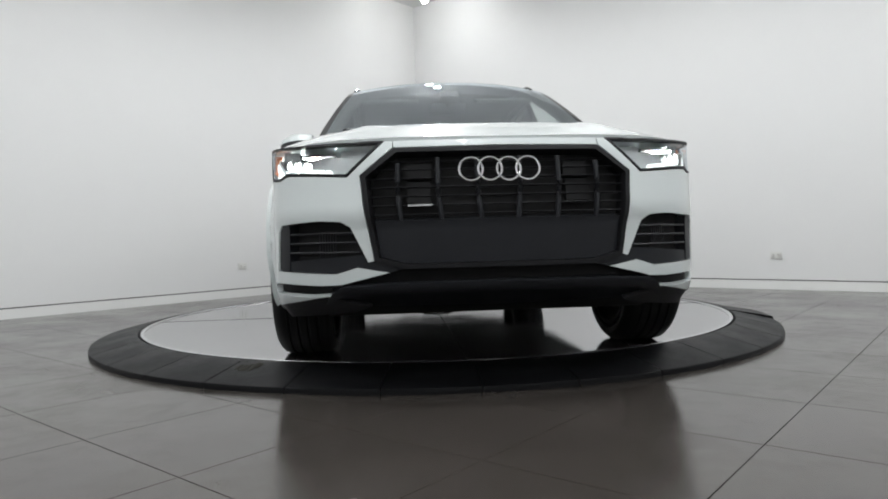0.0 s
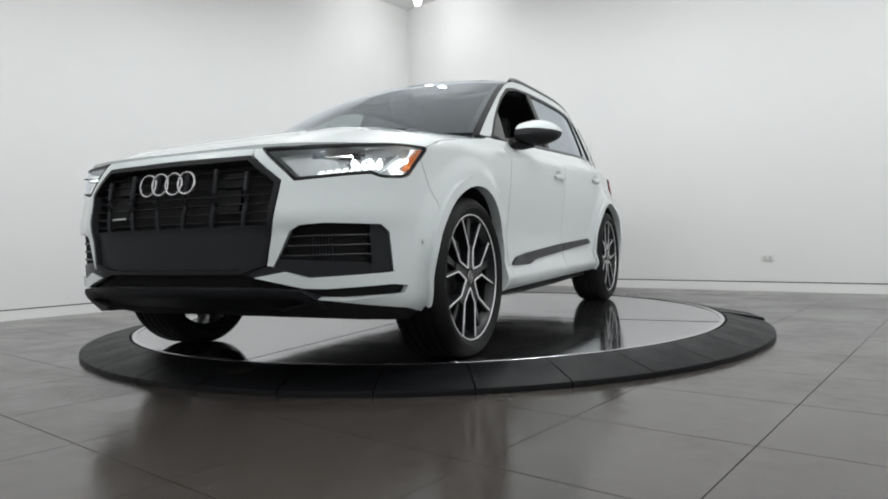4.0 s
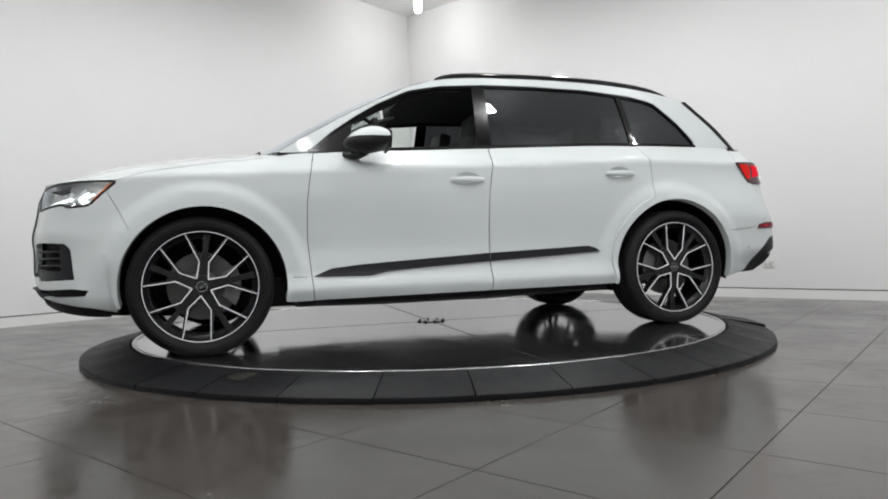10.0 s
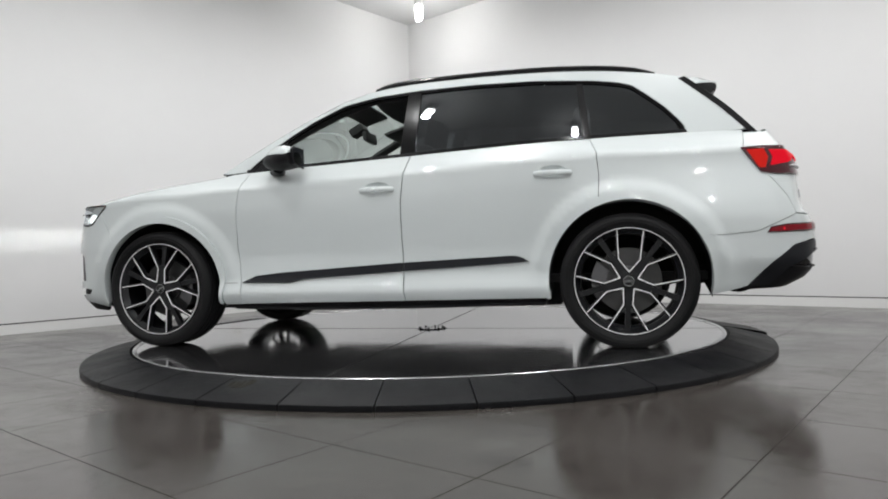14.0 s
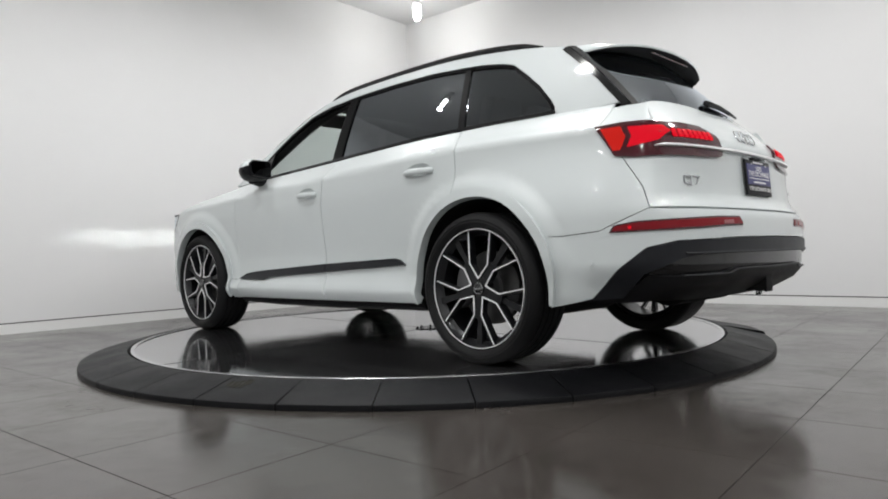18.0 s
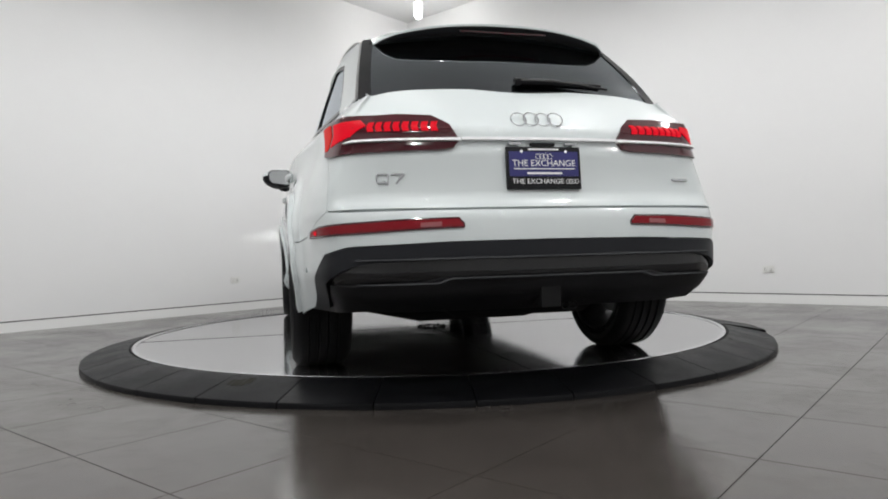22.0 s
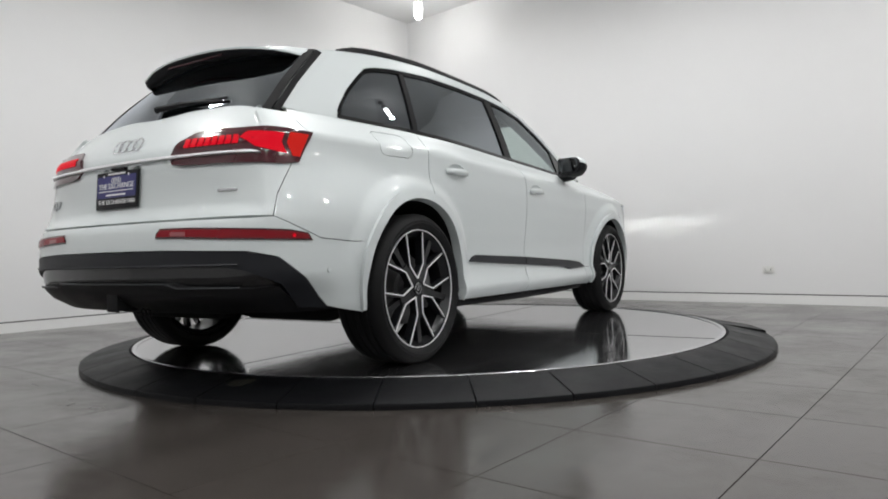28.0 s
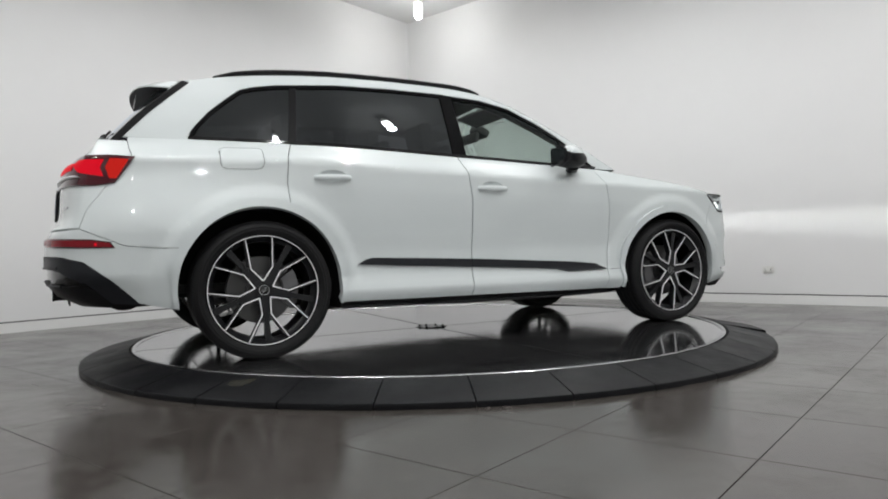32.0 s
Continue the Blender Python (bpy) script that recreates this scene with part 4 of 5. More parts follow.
for j in range(21):
    w = -1 + 2 * j / 20
    y = 0.70 * w
    z = 0.282 + 0.022 * abs(w) ** 3
    p = splitter_surf(F(y, z)[0], z)
    rows.append([belly.verts.new(p), belly.verts.new((2.02, y, 0.232)), belly.verts.new((1.6, y * 0.9, 0.20))])
for a, b in zip(rows, rows[1:]):
    for j in range(2):
        belly.faces.new((a[j], a[j + 1], b[j + 1], b[j]))
bmesh.ops.recalc_face_normals(belly, faces=belly.faces)
part("belly_pan", belly, M_UNDER, car, "black belly pan under the nose")

# side vents
for i, k in enumerate((1, -1)):
    vent_poly = [F(0.488, 0.468), F(0.512, 0.474), F(0.578, 0.612), F(0.615, 0.634), F(0.70, 0.640), S(2.17, 0.630), S(2.14, 0.600), S(2.125, 0.442), F(0.64, 0.430), F(0.555, 0.456)]
    vent = panel("corner_vent", flank(vent_poly, k), body, M_UNDER, front_bumper[i], "black corner vent with horizontal fins", res=0.04, off=-0.05, depth=0, gap=0)
    blade = [S(2.165, 0.628), S(2.142, 0.600), S(2.127, 0.446), S(2.20, 0.440), S(2.205, 0.628)]
    panel("vent_blade", flank(blade, k), body, M_DARK, front_bumper[i], "dark grey end blade of the vent", res=0.03, off=-0.006, depth=0.05, gap=0)
    panel("vent_base", flank([F(0.50, 0.470), F(0.53, 0.505), S(2.128, 0.475), S(2.126, 0.444), F(0.64, 0.432), F(0.555, 0.458)], k), body, M_DARK, front_bumper[i], res=0.03, off=-0.010, depth=0.04, gap=0)
    for z in (0.515, 0.553, 0.590):
        y0 = 0.535 + (z - 0.5) * 0.45
        s0, s1 = F(y0, z)[0], S(2.15, z)[0]
        pts = [mul(body(s0 + (s1 - s0) * j / 14, z), k) * 1 for j in range(15)]
        pts = [p + Vector((-0.016, -0.004 * k, 0)) for p in pts]
        part("vent_fin", sweep(pts, 0.006, 6, flat=0.9), M_DARK, front_bumper[i])
    for j in range(7):
        yv = 0.640 + 0.011 * j
        pts = [mul(body(F(yv, z)[0], z) + Vector((-0.034, 0, 0)), k) for z in (0.470, 0.535, 0.600)]
        part("vent_mesh_bar", sweep(pts, 0.0026, 5), M_DARK, front_bumper[i])
    slot = [F(0.640, 0.346), F(0.76, 0.338), S(2.075, 0.352), S(2.055, 0.382), S(2.13, 0.392), F(0.70, 0.384), F(0.62, 0.388)]
    panel("lower_slot", flank(slot, k), body, M_UNDER, front_bumper[i], res=0.04, off=-0.028, depth=0, gap=0)
    p = body(S(1.97, 0.56)[0], 0.56)
    part("sensor", tube(0.011, 0.011, 0.006, Matrix.Translation(mul(p, k)) @ pose(0, 0, 0, 90, 0, 0), seg=16), M_PAINT, front_bumper[i])

# head lamps
LAMP_LOW = [S(2.036, 0.829), (1.060, 0.820), (0.985, 0.816), (0.955, 0.818), (0.912, 0.833), (0.80, 0.825), F(0.597, 0.811)]
LAMP = [F(0.452, 0.948), F(0.60, 0.949), F(0.75, 0.951), S(2.06, 0.956), S(1.925, 0.957), S(1.908, 0.950), S(1.912, 0.938)] + LAMP_LOW


def bead(line, half):
    """An open line given width, in the skin's own coordinates."""
    out = [[], []]
    for i, p in enumerate(line):
        a, b = line[max(i - 1, 0)], line[min(i + 1, len(line) - 1)]
        t = Vector((b[0] - a[0], b[1] - a[1])).normalized()
        for side in (0, 1):
            e = half if side else -half
            out[side].append((p[0] - t.y * e, p[1] + t.x * e))
    return out[0] + out[1][::-1]


for k in (1, -1):
    lamp = panel("headlamp", flank(LAMP, k), body, M_BOWL, car, "clear headlamp with white light signature, lit", res=0.04, off=-0.165, depth=-0.16, gap=0.003)
    panel("gasket", flank(LAMP, k), body, M_BLACK, lamp, "black seal round the lamp cover", res=0.03, off=0.001, depth=0.02, gap=0.001, holes=[flank(shrink(LAMP, 0.009), k)])
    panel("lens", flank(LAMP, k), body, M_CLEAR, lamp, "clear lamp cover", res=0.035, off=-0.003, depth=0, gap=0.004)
    slot = [(F(0.65, 0)[0], 0.909), (F(0.84, 0)[0], 0.909), (F(0.84, 0)[0], 0.943), (F(0.65, 0)[0], 0.943)]
    EYES = [(0.845, 0.871), (0.915, 0.874), (0.985, 0.874)]
    rounds = [[(s0 + 0.031 * math.cos(radians(a)), z0 + 0.029 * math.sin(radians(a))) for a in range(0, 360, 20)] for s0, z0 in EYES]
    plate_ = [F(0.505, 0.932), F(0.62, 0.944), F(0.75, 0.946), S(2.06, 0.950), S(1.945, 0.948), S(2.045, 0.834), (0.985, 0.823), (0.93, 0.838), (0.80, 0.832), F(0.61, 0.822)]
    panel("reflector_plate", flank(plate_, k), body, M_BOWL, lamp, "silvery inner lamp plate", res=0.03, off=-0.050, depth=0.006, gap=0.004, holes=[flank(h, k) for h in [slot] + rounds])
    # glowing discs added deep in tubes: the lamp's head-on glare, hidden from the side
    for (s0, z0), ring_ in zip(EYES, rounds):
        bm = bmesh.new()
        fore = [body(s, z) + Vector((-0.045, -0.012, 0)) for s, z in ring_]
        aft = [p + Vector((-0.095, 0, 0)) for p in fore]
        rows = [[bm.verts.new(mul(p, k)) for p in ring] for ring in (fore, aft)]
        for j in range(len(fore)):
            q = (j + 1) % len(fore)
            bm.faces.new((rows[0][j], rows[0][q], rows[1][q], rows[1][j]))
        part("projector_tube", bm, M_BOWL, lamp, "silver projector tube")
        c = sum(aft, Vector()) / len(aft)
        eye = lathe([(0.001, 0.012), (0.018, 0.009), (0.028, 0.0), (0.030, -0.008), (0.001, -0.008)], 24, m=Matrix.Translation(mul(c, k)) @ pose(0, 0, 0, 0, 90, 0))
        part("projector", eye, M_PROJ, lamp, "glowing white disc added deep in the tube for the lamp's glare")
    panel("turn_signal", flank([(1.092, 0.857), (1.112, 0.838), (1.130, 0.851), (1.222, 0.946), (1.186, 0.945)], k), body, M_AMBER, lamp, "amber side reflector", res=0.03, off=-0.014, depth=0.03, gap=0.002)
    panel("indicator_bulb", flank([(1.112 + 0.009 * math.cos(radians(a)), 0.857 + 0.009 * math.sin(radians(a))) for a in range(0, 360, 45)], k), body, M_INDICATOR, lamp, "small glowing amber bulb", res=0.02, off=-0.012, depth=0.006, gap=0)
    for line in ([(1.074, 0.892), (1.014, 0.859), (1.048, 0.827)], [(1.100, 0.886), (1.047, 0.857), (1.084, 0.832)]):
        panel("light_chevron", flank(bead(line, 0.0062), k), body, M_LED, lamp, "white daytime light chevron", res=0.02, off=-0.022, depth=0.03, gap=0)
    panel("chevron_trim", flank(bead([(1.060, 0.906), (0.985, 0.862), (0.955, 0.836), (0.90, 0.843)], 0.007), k), body, M_CHROME, lamp, res=0.03, off=-0.026, depth=0.03, gap=0)
    panel("light_strip", flank([(0.645, 0.820), (0.90, 0.838), (0.93, 0.852), (0.90, 0.848), (0.66, 0.830)], k), body, M_CHROME, lamp, "bright strip under the lights", res=0.03, off=-0.030, depth=0.02, gap=0)
    for j in range(8):
        s0, z0 = 0.690 + 0.0330 * j, 0.834 + 0.0030 * j
        panel("light_segment", flank([(s0, z0), (s0 + 0.019, z0 + 0.001), (s0 + 0.031, z0 + 0.016), (s0 + 0.013, z0 + 0.015)], k), body, M_LED, lamp, res=0.02, off=-0.028, depth=0.02, gap=0)
    c = mul(body(F(0.745, 0.90)[0], 0.90), k) + Vector((-0.135, -0.02 * k, 0.006))
    part("light_source", box((0.004, 0.10, 0.008), tuple(c)), M_BEAM, lamp, "dazzling low beam source")
    shade = box((0.12, 0.14, 0.004), tuple(c + Vector((0.058, 0, 0.0035))), (0, 3, 0))
    box((0.09, 0.14, 0.004), tuple(c + Vector((0.043, 0, -0.0115))), (0, 2, 0), bm=shade)
    box((0.004, 0.14, 0.03), tuple(c + Vector((-0.006, 0, -0.002))), bm=shade)
    for e in (-1, 1):
        box((0.10, 0.004, 0.024), tuple(c + Vector((0.045, 0.068 * e, -0.004))), bm=shade)
    part("beam_shade", shade, M_UNDER, lamp)

# wheel housings and underbody
for cx, cz, r in (ARCH_F, ARCH_R):
    for k in (1, -1):
        bm = bmesh.new()
        rows = []
        for j in range(25):
            a = radians(-14 + 208 * j / 24)
            x, z = cx + (r + 0.006) * math.cos(a), max(0.19, cz + (r + 0.006) * math.sin(a))
            yo = min(body(S(x, z)[0], z)[1] - 0.012, 0.955)
            rows.append([bm.verts.new((x, yo * k, z)), bm.verts.new((x, 0.57 * k, max(z, 0.36)))])
        for a, b in zip(rows, rows[1:]):
            bm.faces.new((a[0], a[1], b[1], b[0]))
        bm.faces.new([q[1] for q in rows])
        part("wheel_housing", bm, M_UNDER, car, "black wheel housing")
part("underbody", prism([(1.95, 0.60), (1.95, -0.60), (-1.10, -0.60), (-1.10, 0.60)], 0.225, 0.40), M_UNDER, car, "black underbody")
part("rear_floor", prism([(-1.10, 0.56), (-1.10, -0.56), (-2.30, -0.62), (-2.30, 0.62)], 0.345, 0.45), M_UNDER, car)
part("floor_pan", prism([(1.00, 0.86), (1.00, -0.86), (-1.02, -0.86), (-1.02, 0.86)], 0.242, 0.36), M_UNDER, car)
for k in (1, -1):
    pts = [(1.0, 0.84 * k, 0.255), (0.5, 0.845 * k, 0.245), (-0.2, 0.845 * k, 0.247), (-1.03, 0.84 * k, 0.262)]
    part("sill_skirt", sweep(pts, 0.024, 8, flat=0.8), M_BLACK, car, "black lower sill edge")
part("silencer", lathe([(0.001, -0.34), (0.10, -0.34), (0.13, -0.30), (0.13, 0.30), (0.10, 0.34), (0.001, 0.34)], 24, m=pose(-2.18, 0, 0.40, 90, 0, 0)), M_UNDER, car, "dark exhaust silencer")
part("suspension_beam", sweep([(-1.5, -0.6, 0.30), (-1.45, -0.3, 0.23), (-1.45, 0.3, 0.23), (-1.5, 0.6, 0.30)], 0.045, 10), M_UNDER, car)

# ---------------------------------------------------------------- rear end
arch_rear = on([(ARCH_R[0] + ARCH_R[2] * math.cos(radians(a)), ARCH_R[1] + ARCH_R[2] * math.sin(radians(a))) for a in list(range(192, 149, -5)) + [149]])
half = (arch_rear + on([(-2.0, 0.620), (-2.18, 0.636), (-2.30, 0.688)]) + on([(-2.386, 0.727)]) + [B(0.79, 0.722), B(0.4, 0.722)])
low_half = [B(0.4, 0.600), B(0.79, 0.588), S(-2.373, 0.562), S(-2.255, 0.470), S(-2.128, 0.342), S(-2.06, 0.325), S(-1.936, 0.300)]
rear_poly = half + [B(0, 0.722)] + mirrored(half)[::-1] + mirrored(low_half)[::-1] + [B(0, 0.602)] + low_half
rear_bumper = panel("rear_bumper", rear_poly, body, M_PAINT, car, res=0.045, depth=0.03, gap=0.0006)

c_half = [S(-2.128, 0.338), S(-2.255, 0.466), S(-2.373, 0.558), B(0.79, 0.584), B(0.4, 0.596)]
upper_low = [B(0.4, 0.530), B(0.70, 0.524), B(0.775, 0.512), S(-2.36, 0.45), S(-2.26, 0.345)]
cover_poly = c_half + [B(0, 0.598)] + mirrored(c_half)[::-1] + mirrored(upper_low)[::-1] + [B(0, 0.532)] + upper_low
cover = panel("bumper_cover", cover_poly, body, M_DARK, car, "dark grey lower rear bumper cover", res=0.04, off=0.003, depth=0.05, gap=0)
rec = [B(0.80, 0.512), B(0.70, 0.526), B(0.3, 0.532)]
rec_low = [B(0.3, 0.452), B(0.44, 0.456), B(0.52, 0.438), B(0.80, 0.430), S(-2.37, 0.44)]
panel("cover_recess", rec + mirrored(rec)[::-1] + mirrored(rec_low)[::-1] + rec_low, body, M_GLOSS, cover, "gloss black recessed band", res=0.04, off=-0.014, depth=0.02, gap=0)
dif = [S(-2.10, 0.325), S(-2.255, 0.350), S(-2.37, 0.44), B(0.80, 0.434), B(0.52, 0.442), B(0.44, 0.460), B(0.2, 0.456)]
dif_low = [B(0.0, 0.315), B(0.30, 0.318), B(0.55, 0.318), B(0.75, 0.325), S(-2.25, 0.318)]


def diffuser_surf(s, z):
    p = body(s, z)
    return p + Vector((0.10 * ease((0.40 - z) / 0.12), 0, 0))


panel("diffuser", dif + mirrored(dif)[::-1] + mirrored(dif_low[1:])[::-1] + dif_low, diffuser_surf, M_BLACK, car, "black rear diffuser", res=0.04, off=-0.004, depth=0.04, gap=0)
for z, off in ((0.527, 0.004), (0.445, -0.002)):
    pts = []
    for j in range(31):
        y = -0.76 + 1.52 * j / 30
        zz = z + (0.006 if z > 0.5 else (0.012 if abs(y) < 0.44 else -0.006))
        pts.append(body(B(y, zz)[0], zz) + Vector((-off, 0, 0)))
    part("cover_ridge", sweep(pts, 0.006, 6), M_DARK, cover)
hitch = part("tow_hitch", box((0.10, 0.075, 0.075), (-2.50, 0, 0.372), bevel=0.006), M_UNDER, car, "black square tow hitch receiver")
part("hitch_cap", box((0.012, 0.082, 0.082), (-2.555, 0, 0.372), bevel=0.004), M_UNDER, hitch)
for y in (-0.10, -0.135):
    part("hitch_ring", torus(0.017, 0.004, pose(-2.47, y, 0.325, 0, 90 - 14, 0), 20, 8), M_UNDER, hitch)

# reflector lamps in the bumper
for k in (1, -1):
    refl = [B(0.372, 0.692), B(0.55, 0.690), B(0.70, 0.684), S(-2.33, 0.674), S(-2.245, 0.660), S(-2.225, 0.628), S(-2.30, 0.628), B(0.70, 0.636), B(0.50, 0.646), B(0.352, 0.650), B(0.350, 0.668)]
    r = panel("reflector", flank(refl, k), body, M_DEEPRED, rear_bumper, "red bumper reflector lamp in a dark rim", res=0.03, off=0.004, depth=0.012, gap=0)
    panel("reflector_lens", flank(shrink(refl, 0.0075), k), body, M_RED, r, "red reflector lens", res=0.03, off=0.0065, depth=0.006, gap=0)
    panel("reversing_light", flank([B(0.44, 0.658), B(0.52, 0.655), B(0.52, 0.672), B(0.44, 0.675)], k), body, M_PINK, r, "small clear reversing light", res=0.02, off=0.009, depth=0.004, gap=0)
    p = mul(body(S(-2.31, 0.648)[0], 0.648), k)
    part("marker_led", tube(0.008, 0.008, 0.004, Matrix.Translation(p + Vector((-0.004, 0.008 * k, 0))) @ pose(0, 0, 0, 90, 0, 40 * k), seg=10), M_REDGLOW, r)
    p = body(S(-2.14, 0.50)[0], 0.50)
    part("sensor", tube(0.011, 0.011, 0.006, Matrix.Translation(mul(p, k)) @ pose(0, 0, 0, 90, 0, 0), seg=16), M_PAINT, rear_bumper)

# tailgate
t_half = on(SEAM) + [B(0.79, 0.730), B(0.4, 0.728)]
top_half = [B(0.10, 1.258), B(0.35, 1.256), B(0.52, 1.250), B(0.66, 1.236), B(0.76, 1.220)]
tail_poly = t_half + [B(0, 0.728)] + mirrored(t_half)[::-1] + mirrored(top_half)[::-1] + top_half
tailgate = panel("tailgate", tail_poly, body, M_PAINT, car, res=0.045, depth=0.02, gap=0.0025)
strip = [B(0.34, 1.010), B(0.3, 1.011)]
strip_low = [B(0.3, 0.997), B(0.34, 0.997)]
panel("light_bar_trim", strip + mirrored(strip)[::-1] + mirrored(strip_low)[::-1] + strip_low, body, M_ALU, tailgate, "bright silver strip across the tailgate", res=0.03, off=0.022, depth=0.02, gap=0)
for k in (1, -1):
    shape = [B(0.345, 1.000), B(0.372, 0.968), B(0.42, 0.960), B(0.70, 0.954), S(-2.33, 0.950), S(-2.235, 0.962), S(-2.135, 1.102), S(-2.26, 1.108), B(0.70, 1.106), B(0.60, 1.110), B(0.455, 1.104), B(0.385, 1.060)]
    tl = panel("tail_lamp", flank(shape, k), body, M_DEEPRED, car, "dark red tail lamp with lit red segments", res=0.03, off=0.010, depth=0.025, gap=0)
    panel("side_marker", flank([S(-2.165, 1.088), S(-2.262, 1.090), S(-2.285, 1.045), S(-2.262, 0.985), S(-2.228, 0.985)], k), body, M_REDORANGE, tl, "orange-red side segment", res=0.03, off=0.013, depth=0.008, gap=0)
    panel("tail_light_hook", flank([S(-2.292, 1.086), B(0.775, 1.083), B(0.740, 1.058), B(0.780, 1.044), B(0.815, 1.022), S(-2.292, 0.996), S(-2.310, 1.045)], k), body, M_REDGLOW, tl, "glowing red hook segment", res=0.03, off=0.013, depth=0.008, gap=0)
    for j in range(8):
        y = 0.432 + 0.0385 * j
        panel("tail_light_segment", flank([B(y, 1.036), B(y + 0.030, 1.036), B(y + 0.036, 1.053), B(y + 0.028, 1.070), B(y - 0.001, 1.070), B(y + 0.006, 1.053)], k), body, M_REDGLOW, tl, "glowing red light segment", res=0.02, off=0.0135, depth=0.008, gap=0.0015)
    panel("tail_lamp_wing", flank([B(0.345, 1.008), B(0.80, 1.004), B(0.845, 0.990), B(0.80, 0.992), B(0.345, 0.992)], k), body, M_ALU, tl, "bright silver strip over the tail lamp", res=0.03, off=0.024, depth=0.014, gap=0)

emblem(-2.462, 1.094, 0.0325, 0.0034, 0.0530, 28, M_CHROME, tailgate, "chrome ring")
BADGE = [[(0.646, 0.830), (0.688, 0.830), (0.688, 0.836), (0.646, 0.836)], [(0.640, 0.836), (0.646, 0.830), (0.646, 0.868), (0.640, 0.864)],
         [(0.688, 0.836), (0.694, 0.840), (0.694, 0.864), (0.688, 0.868)], [(0.646, 0.864), (0.688, 0.864), (0.688, 0.870), (0.646, 0.870)],
         [(0.640, 0.827), (0.660, 0.843), (0.664, 0.840), (0.644, 0.824)],
         [(0.576, 0.864), (0.630, 0.864), (0.630, 0.870), (0.576, 0.870)], [(0.604, 0.830), (0.612, 0.830), (0.586, 0.864), (0.577, 0.864)]]
for stroke in BADGE:
    panel("model_badge", [B(y, z) for y, z in stroke], body, M_BADGE, tailgate, "silver badge stroke", res=0.02, off=0.006, depth=0.006, gap=0)
panel("drive_badge", [B(-0.635, 0.839), B(-0.735, 0.839), B(-0.735, 0.850), B(-0.635, 0.850)], body, M_BADGE, tailgate, "small silver badge bar", res=0.02, off=0.005, depth=0.005, gap=0)

# number plate with dealer insert
plate = part("dealer_plate", box((0.012, 0.318, 0.172), (0, 0, 0), bevel=0.004), M_BLACK, tailgate, "blue dealer plate in a black frame")
plate.matrix_basis = pose(-2.520, 0.0, 0.886, 0, 4, 0)
part("plate_insert", box((0.004, 0.296, 0.100), (-0.006, 0, 0.016)), M_PLATE, plate, "dark blue plate insert")
part("top_line", box((0.002, 0.13, 0.007), (-0.0075, 0, 0.075)), M_WHITE, plate)
part("small_line", box((0.002, 0.26, 0.004), (-0.0090, 0, -0.004)), M_WHITE, plate)
part("small_line", box((0.002, 0.15, 0.008), (-0.0090, 0, -0.022)), M_WHITE, plate)
for y in (-0.095, 0.095):
    part("plate_screw", tube(0.006, 0.006, 0.004, pose(-0.008, y, 0.066, 0, 90, 0), seg=10), M_CHROME, plate)
for j in range(4):
    part("insert_ring", torus(0.0105, 0.0012, pose(-0.009, (j - 1.5) * 0.0165, 0.046, 0, 90, 0), 24, 6), M_WHITE, plate)


def lettering(text, size, width, at, parent):
    c = bpy.data.curves.new("lettering", "FONT")
    c.body, c.size, c.extrude, c.align_x, c.align_y = text, size, 0.0006, "CENTER", "CENTER"
    c.materials.append(M_WHITE)
    ob = new("lettering", c)
    bpy.context.view_layer.update()
    k = width / max(ob.dimensions.x, 1e-4)
    ob.parent = parent
    ob.matrix_basis = Matrix.Translation(at) @ Matrix(((0, 0, -1, 0), (-1, 0, 0, 0), (0, 1, 0, 0), (0, 0, 0, 1))) @ Matrix.Diagonal((k, 1, 1, 1))
    return ob


lettering("THE EXCHANGE", 0.036, 0.27, (-0.0088, 0, 0.018), plate)
lettering("THE EXCHANGE", 0.028, 0.22, (-0.0072, 0.028, -0.055), plate)
for j in range(4):
    part("insert_ring", torus(0.0085, 0.001, pose(-0.0075, -0.100 - j * 0.0125, -0.055, 0, 90, 0), 20, 6), M_WHITE, plate)
part("plate_lamp_recess", box((0.03, 0.10, 0.012), (-2.505, 0, 0.982)), M_UNDER, tailgate)
for y in (-0.12, 0.12):
    part("plate_lamp", box((0.02, 0.05, 0.008), (-2.512, y, 0.984)), M_BADGE, tailgate)
# rear wiper
wp = [hatch_glass_surf(w, t) + Vector((-0.022, 0, 0.008)) for w, t in ((0.02, 0.815), (-0.2, 0.805), (-0.42, 0.825), (-0.62, 0.85))]
wiper = part("rear_wiper", sweep(wp, lambda t: 0.020 - 0.014 * t, 8, flat=0.8), M_BLACK, car, "black rear wiper")
part("wiper_pivot", tube(0.016, 0.013, 0.035, Matrix.Translation(wp[0]) @ pose(0, 0, 0, 0, 60, 0), seg=16), M_BLACK, wiper)
part("wiper_blade", sweep([hatch_glass_surf(w, 0.785) + Vector((-0.012, 0, 0.004)) for w in (0.0, -0.2, -0.4, -0.6)], 0.007, 6), M_BLACK, wiper)

# ---------------------------------------------------------------- door mirrors
MIRROR_TOP = [(0.698, 1.196), (0.672, 1.222), (0.630, 1.248), (0.580, 1.263), (0.525, 1.262), (0.482, 1.248), (0.464, 1.222), (0.462, 1.208)]
MIRROR_LOW = [(0.462, 1.208), (0.464, 1.140), (0.480, 1.108), (0.530, 1.096), (0.590, 1.086), (0.650, 1.096), (0.695, 1.118), (0.724, 1.150), (0.716, 1.178), (0.698, 1.196)]


